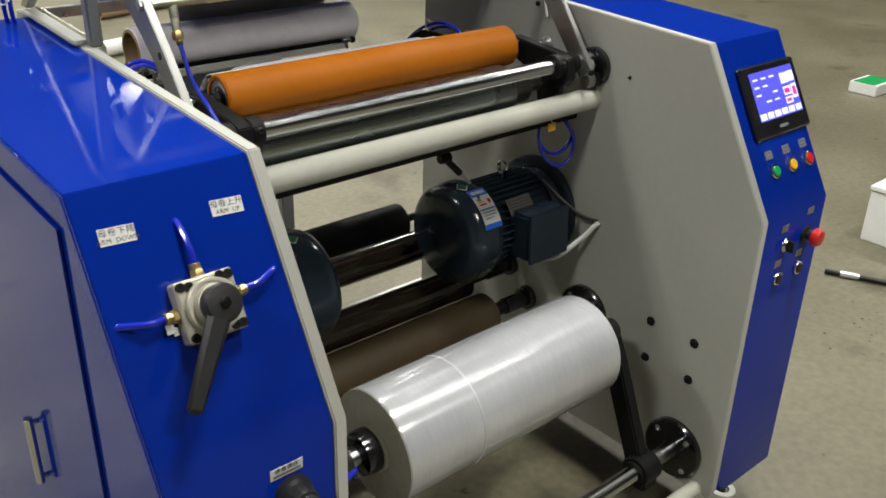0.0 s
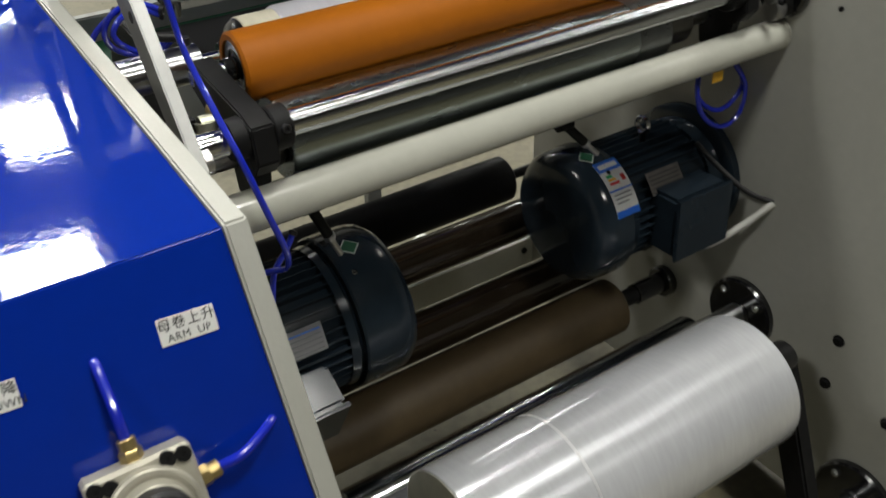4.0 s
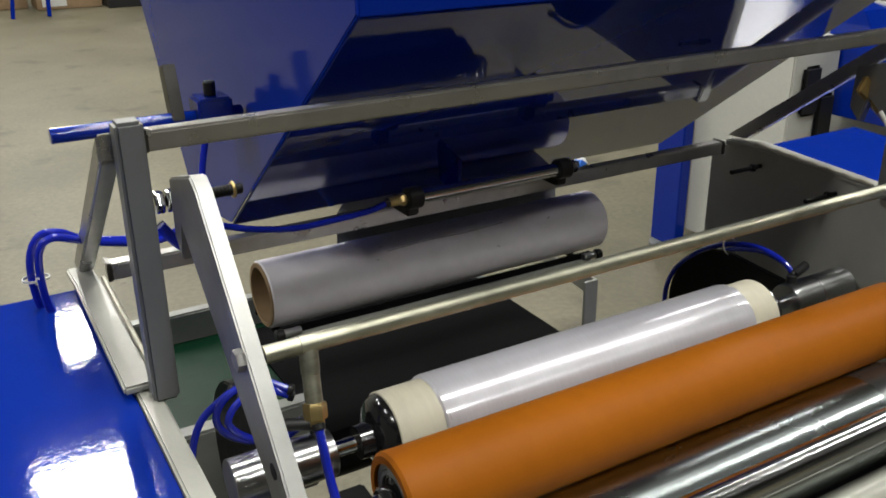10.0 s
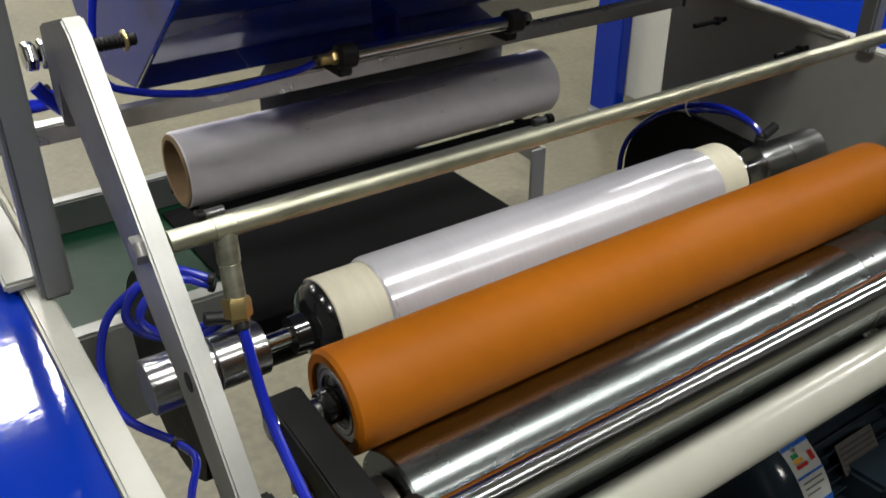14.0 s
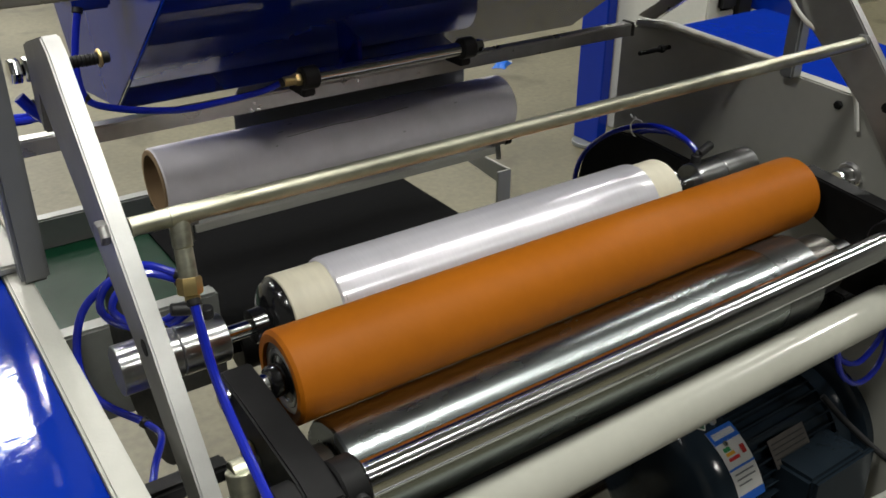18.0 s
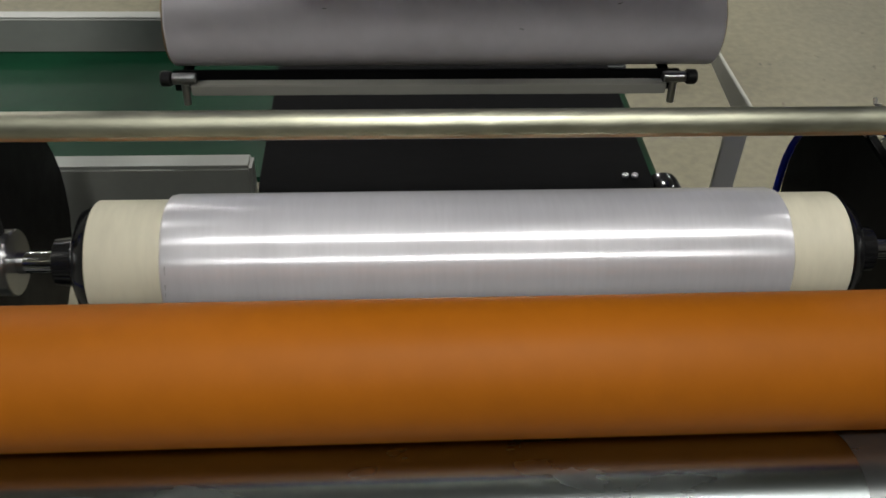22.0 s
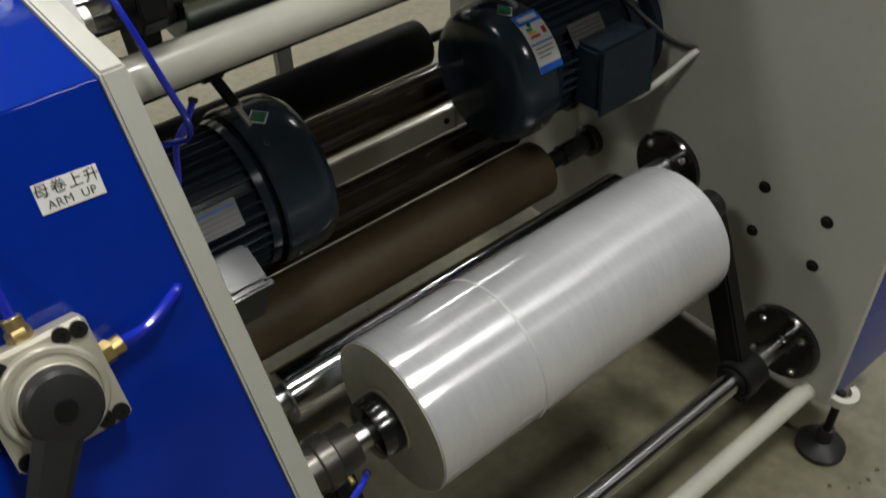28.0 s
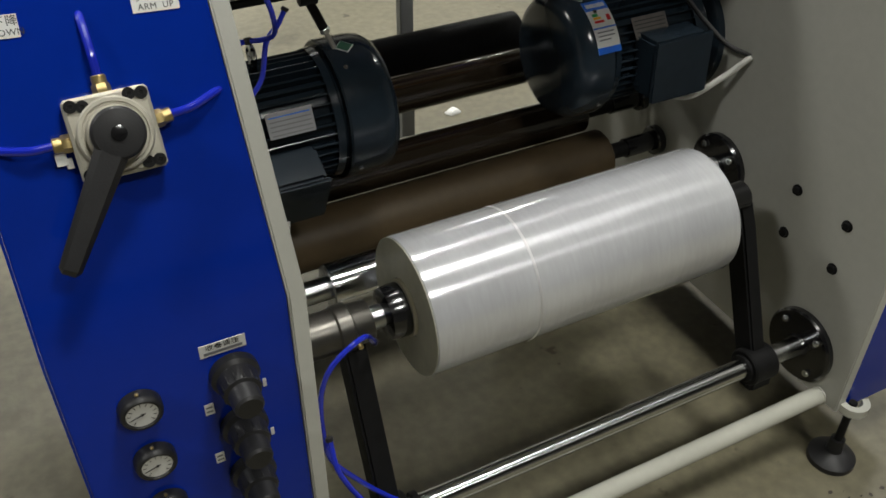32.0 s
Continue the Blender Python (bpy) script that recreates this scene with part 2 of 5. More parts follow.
M["darksteel"] = mat("oiled_dark_steel", (0.10, 0.095, 0.085), 0.34, 0.8, vary=0.3, vscale=18.0, rvary=0.1)
M["dullplate"] = mat("tarnished_plate", (0.10, 0.09, 0.085), 0.4, 0.4, vary=0.2, vscale=60.0)
M["seam"] = mat("film_seam", (0.60, 0.60, 0.61), 0.35, 0.35, vary=0.1, vscale=30.0)
M["whitegrey"] = mat("white_machine_paint", (0.52, 0.52, 0.48), 0.4, vary=0.12, vscale=3.0)

# ---- builders ----
SPOT = {}

def smooth_by_angle(me, deg=35.0):
    for p in me.polygons:
        p.use_smooth = True
    b2 = bmesh.new()
    b2.from_mesh(me)
    lim = math.radians(deg)
    for e in b2.edges:
        e.smooth = len(e.link_faces) == 2 and e.calc_face_angle(0.0) < lim
    b2.to_mesh(me)
    b2.free()

def thing(name, loc, label="", category="", group="", kind=""):
    ob = new(name)
    ob.empty_display_size = 0.02
    ob.location = loc
    SPOT[ob.name] = Vector(loc)
    return tagged(ob, label, category, group, kind)

def as_mesh(name, bm, material):
    bmesh.ops.recalc_face_normals(bm, faces=bm.faces)
    pts = [v.co for v in bm.verts]
    c = Vector(((min(p.x for p in pts) + max(p.x for p in pts)) / 2, (min(p.y for p in pts) + max(p.y for p in pts)) / 2,
                (min(p.z for p in pts) + max(p.z for p in pts)) / 2))
    bmesh.ops.translate(bm, verts=bm.verts, vec=-c)
    me = bpy.data.meshes.new(name)
    bm.to_mesh(me)
    bm.free()
    smooth_by_angle(me)
    me.materials.append(M[material] if isinstance(material, str) else material)
    return me, c

def part(name, bm, material, parent, label=""):
    """Links a bmesh in world places as one mesh under a thing or a part."""
    me, c = as_mesh(name, bm, material)
    ob = new(name, me)
    ob.parent = parent
    ob.location = c - SPOT[parent.name]
    SPOT[ob.name] = c
    return tagged(ob, label)

def solo(name, bm, material, label="", category="", group="", kind=""):
    """One mesh that is a thing of its own."""
    me, c = as_mesh(name, bm, material)
    ob = new(name, me)
    ob.location = c
    SPOT[ob.name] = c
    return tagged(ob, label, category, group, kind)

def join(*bms):
    out = bmesh.new()
    for b in bms:
        me = bpy.data.meshes.new("tmp")
        b.to_mesh(me)
        b.free()
        out.from_mesh(me)
        bpy.data.meshes.remove(me)
    return out

def bev(bm, w, seg=2, angle=30):
    es = [e for e in bm.edges if len(e.link_faces) == 2 and e.calc_face_angle(0) > math.radians(angle)]
    if w > 0 and es:
        bmesh.ops.bevel(bm, geom=es, offset=w, segments=seg, affect="EDGES", clamp_overlap=True)
    return bm

def box(x0, x1, y0, y1, z0, z1, b=0.0015, seg=2):
    bm = bmesh.new()
    bmesh.ops.create_cube(bm, size=1.0)
    for v in bm.verts:
        v.co = Vector(((x0 + x1) / 2 + v.co.x * (x1 - x0), (y0 + y1) / 2 + v.co.y * (y1 - y0), (z0 + z1) / 2 + v.co.z * (z1 - z0)))
    return bev(bm, b, seg)

def prism(profile, x0, x1, b=0.0015, seg=2):
    """A y-z outline drawn out along x."""
    bm = bmesh.new()
    lo = [bm.verts.new((x0, y, z)) for y, z in profile]
    hi = [bm.verts.new((x1, y, z)) for y, z in profile]
    k = len(profile)
    bm.faces.new(lo), bm.faces.new(hi[::-1])
    for i in range(k):
        bm.faces.new((lo[i], hi[i], hi[(i + 1) % k], lo[(i + 1) % k]))
    bmesh.ops.recalc_face_normals(bm, faces=bm.faces)
    return bev(bm, b, seg)

def lathe(profile, y, z, seg=48, axis="x", closed=False):
    """Turns (along, radius) points round a line along x (or z, or y)."""
    bm = bmesh.new()
    rings = []
    for a, r in profile:
        ring = []
        for i in range(seg):
            t = 2 * math.pi * i / seg
            c, s = math.cos(t) * r, math.sin(t) * r
            ring.append(bm.verts.new((a, y + c, z + s) if axis == "x" else (y + c, z + s, a) if axis == "z" else (y + c, a, z + s)))
        rings.append(ring)
    for r0, r1 in zip(rings, rings[1:] + (rings[:1] if closed else [])):
        for i in range(seg):
            bm.faces.new((r0[i], r1[i], r1[(i + 1) % seg], r0[(i + 1) % seg]))
    if not closed:
        bm.faces.new(rings[0])
        bm.faces.new(rings[-1][::-1])
    bmesh.ops.recalc_face_normals(bm, faces=bm.faces)
    return bm

def lumpy(x0, x1, y, z, r, amp, seed, edge=0.004, seg=144, n=14):
    """Film wound not quite round: shallow ridges along x."""
    rnd = random.Random(seed)
    waves = [(k, rnd.uniform(0, 6.28), rnd.uniform(-1.5, 1.5), rnd.uniform(0.4, 1.0) / k ** 0.7) for k in (3, 5, 8, 11, 14, 19, 23)]
    xs = [(x0, r - edge), (x0 + 0.002, r - edge * 0.25)] + [(x0 + 0.006 + (x1 - x0 - 0.012) * i / n, r) for i in range(n + 1)] + [(x1 - 0.002, r - edge * 0.25), (x1, r - edge)]
    bm = bmesh.new()
    rings = []
    for x, rr in xs:
        ring = []
        for i in range(seg):
            a = math.tau * i / seg
            q = rr + amp * sum(w * math.sin(k * a + p + s * (x - x0) * 1.2) for k, p, s, w in waves)
            ring.append(bm.verts.new((x, y + math.cos(a) * q, z + math.sin(a) * q)))
        rings.append(ring)
    for r0, r1 in zip(rings, rings[1:]):
        for i in range(seg):
            bm.faces.new((r0[i], r1[i], r1[(i + 1) % seg], r0[(i + 1) % seg]))
    return bm, rings

def rod(x0, x1, y, z, r, ch=0.001, seg=48, axis="x"):
    return lathe([(x0, r - ch), (x0 + ch, r), (x1 - ch, r), (x1, r - ch)], y, z, seg, axis)

def sleeve(x0, x1, y, z, r, ri, ch=0.0015, seg=56):
    """A hollow tube along x."""
    return lathe([(x0, ri), (x0, r - ch), (x0 + ch, r), (x1 - ch, r), (x1, r - ch), (x1, ri)], y, z, seg, closed=True)

def between(p, q, r, seg=16, ch=0.0008, r2=None):
    """A rod from p to q."""
    p, q = Vector(p), Vector(q)
    d = (q - p).length
    r2 = r if r2 is None else r2
    bm = lathe([(0, r - ch), (ch, r), (d - ch, r2), (d, r2 - ch)], 0, 0, seg, "z")
    bm.transform(Matrix.Translation(p) @ (q - p).to_track_quat("Z", "Y").to_matrix().to_4x4())
    return bm

def hexnut(p, axis, r, h):
    p, axis = Vector(p), Vector(axis).normalized()
    bm = lathe([(0, r * 0.92), (h * 0.15, r), (h * 0.85, r), (h, r * 0.92)], 0, 0, 6, "z")
    bm.transform(Matrix.Translation(p) @ axis.to_track_quat("Z", "Y").to_matrix().to_4x4())
    return bm

def capscrew(p, axis, r, h):
    """A socket screw's head with its hollow."""
    p, axis = Vector(p), Vector(axis).normalized()
    bm = lathe([(0, r), (h * 0.85, r), (h, r * 0.88), (h, r * 0.5), (h * 0.5, r * 0.48)], 0, 0, 14, "z")
    bm.transform(Matrix.Translation(p) @ axis.to_track_quat("Z", "Y").to_matrix().to_4x4())
    return bm

def spline(points, n=10):
    pts = [Vector(p) for p in points]
    pts = [pts[0] * 2 - pts[1]] + pts + [pts[-1] * 2 - pts[-2]]
    out = []
    for i in range(1, len(pts) - 2):
        a, b, c, d = pts[i - 1:i + 3]
        for k in range(n):
            t = k / n
            out.append(0.5 * (2 * b + (c - a) * t + (2 * a - 5 * b + 4 * c - d) * t * t + (3 * b - a - 3 * c + d) * t ** 3))
    return out + [pts[-2]]

def hose_bm(points, r=0.004, n=10, seg=10):
    line = spline(points, n)
    bm = bmesh.new()
    rings, up = [], Vector((0.31, 0.2, 0.93)).normalized()
    for i, p in enumerate(line):
        d = (line[min(i + 1, len(line) - 1)] - line[max(i - 1, 0)]).normalized()
        up = (up - d * up.dot(d)).normalized()
        s = d.cross(up)
        rings.append([bm.verts.new(p + (up * math.cos(a) + s * math.sin(a)) * r) for a in (2 * math.pi * k / seg for k in range(seg))])
    for r0, r1 in zip(rings, rings[1:]):
        for i in range(seg):
            bm.faces.new((r0[i], r1[i], r1[(i + 1) % seg], r0[(i + 1) % seg]))
    bm.faces.new(rings[0]), bm.faces.new(rings[-1][::-1])
    return bm

def on_plane(bm, origin, right, up):
    """Lays a mesh drawn in x-y (z out) onto a plane."""
    r, u = Vector(right).normalized(), Vector(up).normalized()
    o = r.cross(u)
    bm.transform(Matrix(((r.x, u.x, o.x, origin[0]), (r.y, u.y, o.y, origin[1]), (r.z, u.z, o.z, origin[2]), (0, 0, 0, 1))))
    return bm

def text_bm(text, size, spacing=1.0):
    cu = bpy.data.curves.new("text", "FONT")
    cu.body, cu.size, cu.align_x, cu.align_y, cu.extrude = text, size, "CENTER", "CENTER", 0.0003
    cu.space_character = spacing
    cu.resolution_u = 2
    ob = bpy.data.objects.new("text", cu)
    scene.collection.objects.link(ob)
    bpy.context.view_layer.update()
    me = bpy.data.meshes.new_from_object(ob.evaluated_get(bpy.context.evaluated_depsgraph_get()))
    bm = bmesh.new()
    bm.from_mesh(me)
    bpy.data.objects.remove(ob)
    bpy.data.curves.remove(cu)
    bpy.data.meshes.remove(me)
    return bm

def slab(w, h, d, b=0.0006, cx=0.0, cy=0.0, cz=0.0):
    return box(cx - w / 2, cx + w / 2, cy - h / 2, cy + h / 2, cz, cz + d, b, 1)

# ---- hall ----
W = 0.997          # clear width between the side plates
solo("floor", box(-16, 22, -14, 24, -0.2, 0.0, 0), "floor", "stained yellowish concrete factory floor", "floor", kind="structure")
solo("wall_north", box(-16, 22, 15.4, 15.6, 0, 7.2, 0), "wall", "off-white far factory wall", "wall", kind="structure")
# These three walls are added in a darker tone to hold back bounce.
solo("wall_south", box(-16, 22, -14.2, -14, 0, 7.2, 0), "walldim", "factory wall darkened to cut bounce light", "wall", kind="structure")
solo("wall_west", box(-16.2, -16, -14, 24, 0, 7.2, 0), "walldim", "factory wall darkened to cut bounce light", "wall", kind="structure")
solo("wall_east", box(22, 22.2, -14, 24, 0, 7.2, 0), "walldim", "factory wall darkened to cut bounce light", "wall", kind="structure")
solo("ceiling", box(-16, 22, -14, 24, 7.2, 7.4, 0), "ceil", "grey sheet roof of the hall", "ceiling", kind="structure")

def ceiling_lamp(x, y):
    t = thing("ceiling_lamp", (x, y, 7.2), "square industrial lamp hung from the roof", "lamp", "hall lamps")
    part("housing", lathe([(CEIL - 0.27, 0.10), (CEIL - 0.12, 0.30), (CEIL, 0.12), (CEIL + 0.1, 0.10)], x, y, 24, "z"), "greysteel", t)
    part("rod", between((x, y, CEIL + 0.1), (x, y, 7.2), 0.012), "rawsteel", t)
for lx, ly in LAMPS:
    ceiling_lamp(lx, ly)

# ---- side frames ----
SL = Vector((0, 0.180, 0.323)).normalized()
SIDE = [(0, 0.15), (0, 0.843), (0.180, 1.166), (0.55, 1.186), (0.955, 1.206), (1.045, 1.196), (1.045, 0.15)]
top_z = lambda y: 1.166 + (y - 0.18) * 0.0516
COVER = [(0.004, 0.142), (0.004, 0.842), (0.183, 1.162), (0.965, 1.2025), (0.965, 1.1985), (0.186, 1.158), (0.008, 0.841), (0.008, 0.142)]
PANEL = [(0.006, 0.142), (0.006, 0.841), (0.184, 1.159), (0.965, 1.1995), (0.965, 0.142)]

def slope(x, s, out=0.0):
    """A place on the sloping front: x, metres up the slope from its foot, metres out of it."""
    p = Vector((x, 0.004, 0.842)) + SL * s
    return p + Vector((0, -SL.z, SL.y)) * out

def on_slope(bm, x, s, turn=0.0):
    if turn:
        bm.transform(Matrix.Rotation(radians(turn), 4, "Z"))
    return on_plane(bm, slope(x, s), (1, 0, 0), SL)

def on_front(bm, x, z, y=0.004):
    return on_plane(bm, (x, y, z), (1, 0, 0), (0, 0, 1))

def label_plate(parent, place, w, h, top="", bottom="", material="label", bars=(), name="label_plate", label="white label with black print"):
    p = part(name, place(slab(w, h, 0.0008, 0.0002)), material, parent, label)
    if top:
        b = text_bm(top, h * 0.50, 1.15)
        bmesh.ops.translate(b, verts=b.verts, vec=(0, h * 0.20, 0.0009))
        part("print", place(b), "ink", p)
    if bottom:
        b = text_bm(bottom, h * 0.40, 1.05)
        bmesh.ops.translate(b, verts=b.verts, vec=(0, -h * 0.27, 0.0009))
        part("print", place(b), "ink", p)
    for bx, by, bw, bh in bars:
        part("print_bar", place(slab(bw, bh, 0.0003, 0, bx, by, 0.0008)), "greyink", p)
    return p

left = thing("left_cabinet", (-0.12, 0.5, 0), "blue sheet-metal cabinet on a grey steel side plate", "machine cabinet")
part("side_plate", prism(SIDE, -0.019, 0.0, 0.002), "plate", left, "ivory-grey painted steel side plate")
part("cover", prism(COVER, -0.253, -0.0195, 0.0012), "blue", left, "folded glossy blue sheet cover")
part("side_panel", prism(PANEL, -0.256, -0.2535, 0.0008), "blue", left, "glossy blue end panel")
door = part("door", prism([(0.20, 0.20), (0.20, 1.115), (0.92, 1.15), (0.92, 0.20)], -0.2605, -0.2565, 0.0015), "blue", left, "blue access door")
part("handle", join(between((-0.274, 0.47, 0.575), (-0.274, 0.47, 0.700), 0.007), between((-0.2605, 0.47, 0.585), (-0.274, 0.47, 0.585), 0.005),
                    between((-0.2605, 0.47, 0.69), (-0.274, 0.47, 0.69), 0.005)), "chrome", door, "slim chrome pull handle")
label_plate(left, lambda b: on_slope(b, -0.0675, 0.307, -3), 0.043, 0.0205, "母卷上升", "ARM  UP")
label_plate(left, lambda b: on_slope(b, -0.2085, 0.307, -3), 0.043, 0.0205, "母卷下降", "ARM  DOWN")
label_plate(left, lambda b: on_front(b, -0.092, 0.804), 0.048, 0.0165, "收卷调压", "", bars=((0, -0.0040, 0.040, 0.0036),))

def gauge(z):
    x, g = -0.184, 0.019
    body = part("pressure_gauge", lathe([(0.004, g + 0.003), (-0.006, g + 0.003), (-0.010, g + 0.002), (-0.012, g), (-0.012, g - 0.002), (-0.009, g - 0.003)], x, z, 36, "y"),
                "plastic", left, "round pressure gauge with black rim")
    part("dial", rod(-0.0098, -0.0090, x, z, g - 0.003, 0.0001, 36, "y"), "label", body, "white gauge dial")
    for k in range(11):
        a = radians(225 - 27 * k)
        c, s = math.cos(a), math.sin(a)
        tick = slab(0.0035, 0.0007, 0.0003, 0)
        tick.transform(Matrix.Translation((c * 0.0128, s * 0.0128, 0)) @ Matrix.Rotation(a, 4, "Z"))
        part("tick", on_front(tick, x, z, -0.0099), "ink", body)
    nd = slab(0.015, 0.0011, 0.0004, 0, 0.004)
    nd.transform(Matrix.Rotation(radians(196), 4, "Z"))
    part("needle", on_front(join(nd, lathe([(0, 0.0018), (0.0006, 0.0016)], 0, 0, 12, "z")), x, z, -0.0103), "ink", body)
    part("stem", between((x, -0.004, z + g + 0.001), (x, -0.004, z + g + 0.006), 0.002, 8), "brass", body)
for gz in (0.761, 0.681, 0.602):
    gauge(gz)

def regulator(z):
    x = -0.086
    kn = part("regulator", lathe([(0.004, 0.026), (-0.006, 0.026), (-0.010, 0.022), (-0.030, 0.020), (-0.032, 0.0165), (-0.052, 0.0155), (-0.055, 0.013)], x, z, 28, "y"),
              "plastic", left, "black plastic pressure regulator knob")
    for k in range(14):
        a = 2 * math.pi * k / 14
        c, s = math.cos(a), math.sin(a)
        part("grip_rib", between((x + c * 0.0198, -0.011, z + s * 0.0198), (x + c * 0.0198, -0.029, z + s * 0.0198), 0.0016, 6), "plastic", kn)
    return kn
for rz in (0.765, 0.685, 0.606):
    regulator(rz)
for lz in (0.722, 0.643):
    label_plate(left, lambda b: on_front(b, -0.118, lz), 0.010, 0.016, bars=((0, 0.003, 0.007, 0.0022), (0, -0.003, 0.007, 0.0022)))
    label_plate(left, lambda b: on_front(b, -0.056, lz + 0.012), 0.004, 0.012)
# The cover isn't cut: a thin black sheet gives the opening its dark.
sock = part("socket_recess", join(box(-0.140, -0.134, 0.000, 0.004, 0.36, 0.466), box(-0.064, -0.058, 0.000, 0.004, 0.36, 0.466),
                                  box(-0.140, -0.058, 0.000, 0.004, 0.460, 0.466), box(-0.140, -0.058, 0.000, 0.004, 0.354, 0.360),
                                  box(-0.136, -0.062, 0.0028, 0.0038, 0.358, 0.462, 0)), "belt", left, "black socket frame with a black sheet as its dark opening")
part("plug", join(rod(-0.020, 0.002, -0.096, 0.42, 0.014, 0.002, 20, "y"), box(-0.112, -0.080, -0.012, 0.002, 0.385, 0.412, 0.003)), "plastic", sock)

def foot(parent, x, y):
    f = part("levelling_foot", lathe([(0.0, 0.046), (0.012, 0.046), (0.020, 0.036), (0.028, 0.016), (0.060, 0.014)], x, y, 36, "z"), "plastic", parent, "black rubber levelling foot")
    part("screw", between((x, y, 0.04), (x, y, 0.165), 0.008), "black", f)
    part("nut", hexnut((x, y, 0.135), (0, 0, 1), 0.015, 0.012), "black", f)
    b = bmesh.new()
    out = []
    for k in range(13):
        a = math.pi * (0.08 + 1.5 * k / 12)
        out.append((x + math.cos(a) * 0.030, y - math.sin(a) * 0.030))
    inn = [(x + (px - x) * 0.55, y + (py - y) * 0.55) for px, py in out[::-1]]
    vs = [b.verts.new((px, py, 0.150)) for px, py in out + inn]
    vt = [b.verts.new((px, py, 0.168)) for px, py in out + inn]
    k = len(vs)
    for i in range(len(out) - 1):
        j = k - 1 - i
        b.faces.new((vs[i], vs[i + 1], vs[j - 1], vs[j])), b.faces.new((vt[i], vt[i + 1], vt[j - 1], vt[j]))
    for i in range(k):
        b.faces.new((vs[i], vs[(i + 1) % k], vt[(i + 1) % k], vt[i]))
    part("foot_bracket", b, "white", parent, "ivory C-shaped foot bracket")
foot(left, -0.04, 0.0)
foot(left, -0.04, 0.98)

right = thing("right_cabinet", (1.13, 0.5, 0), "blue operator cabinet with touch screen on a grey side plate", "machine cabinet")
part("side_plate", prism(SIDE, W, W + 0.022, 0.002), "plate", right, "ivory-grey painted steel side plate")
part("cover", prism(COVER, W + 0.0225, 1.253, 0.0012), "blue", right, "folded glossy blue sheet cover")
part("side_panel", prism(PANEL, 1.2535, 1.256, 0.0008), "blue", right)
part("back_panel", box(W + 0.0235, 1.253, 0.9655, 0.969, 0.142, 1.200), "blue", right)
foot(right, 1.036, -0.005)
foot(right, 1.036, 0.98)
# touch screen on the slope
hm = part("touch_screen", on_slope(slab(0.200, 0.150, 0.012, 0.004), 1.153, 0.231), "blackgloss", right, "black touch screen with lit blue page")
part("display", on_slope(slab(0.158, 0.100, 0.0006, 0, 0.004, 0.010, 0.0118), 1.153, 0.231), "screen", hm, "lit blue screen page")
for cx, cy, sw, sh, mk in ([(0.045, 0.035, 0.028, 0.022, "screenw"), (0.071, 0.036, 0.022, 0.022, "screenw"), (0.045, 0.008, 0.026, 0.018, "screenw"),
                            (0.071, 0.004, 0.020, 0.030, "screenw"), (0.045, 0.008, 0.019, 0.010, "screenr"), (0.071, 0.004, 0.013, 0.018, "screenr"), (0.045, -0.012, 0.026, 0.014, "screenw"), (0.045, -0.012, 0.018, 0.007, "screenr")]
                           + [(-0.062 + 0.0265 * k, -0.031, 0.022, 0.013, "screenw") for k in range(6)]
                           + [(-0.058 + 0.030 * i, 0.045 - 0.016 * j, 0.018, 0.004, "screenw") for i in range(3) for j in range(4) if (i + j) % 4 != 3]):
    part("screen_key", on_slope(slab(sw, sh, 0.0003, 0, cx, cy, 0.0125 if mk == "screenr" else 0.0122), 1.153, 0.231), mk, hm)
part("maker_mark", on_slope(slab(0.030, 0.006, 0.0003, 0, 0.0, -0.058, 0.0119), 1.153, 0.231), "silverlab", hm)
pf = part("protective_film", on_slope(slab(0.212, 0.158, 0.0004, 0, 0.003, 0.0, 0.0142), 1.153, 0.231), "clearfilm", hm, "loose clear protective film")
pf.visible_shadow = False

def button(x, s, color, front=False):
    place = (lambda b: on_front(b, x, s)) if front else (lambda b: on_slope(b, x, s))
    r = part("push_button", place(lathe([(0, 0.0155), (0.004, 0.0155), (0.006, 0.014), (0.006, 0.0118), (0.003, 0.0115)], 0, 0, 28, "z")), "chrome", right, "round push button in chrome ring")
    part("cap", place(lathe([(0.001, 0.0113), (0.007, 0.0112), (0.0085, 0.010), (0.0088, 0.004)], 0, 0, 28, "z")), color, r)
for bx, cc in ((1.092, "greenlamp"), (1.157, "yellow"), (1.222, "red")):
    button(bx, 0.089, cc)
    label_plate(right, lambda b: on_slope(b, bx - 0.004, 0.124), 0.026, 0.018, bars=((0, 0.004, 0.018, 0.003), (0, -0.003, 0.018, 0.0025)), material="silverlab", label="small grey button label")
button(1.105, 0.690, "plastic", True)
button(1.187, 0.690, "plastic", True)
sel = part("selector_switch", on_front(lathe([(0, 0.0155), (0.004, 0.0155), (0.006, 0.014), (0.009, 0.012)], 0, 0, 28, "z"), 1.110, 0.767), "chrome", right, "black selector switch in chrome ring")
part("lever", on_front(slab(0.007, 0.026, 0.022, 0.002), 1.110, 0.767), "plastic", sel)
es = part("emergency_stop", on_front(lathe([(0, 0.018), (0.006, 0.018), (0.007, 0.011), (0.022, 0.011)], 0, 0, 28, "z"), 1.19, 0.77), "plastic", right, "red mushroom emergency stop")
part("cap", on_front(lathe([(0.018, 0.012), (0.021, 0.019), (0.030, 0.020), (0.037, 0.016), (0.039, 0.006)], 0, 0, 32, "z"), 1.19, 0.77), "red", es)
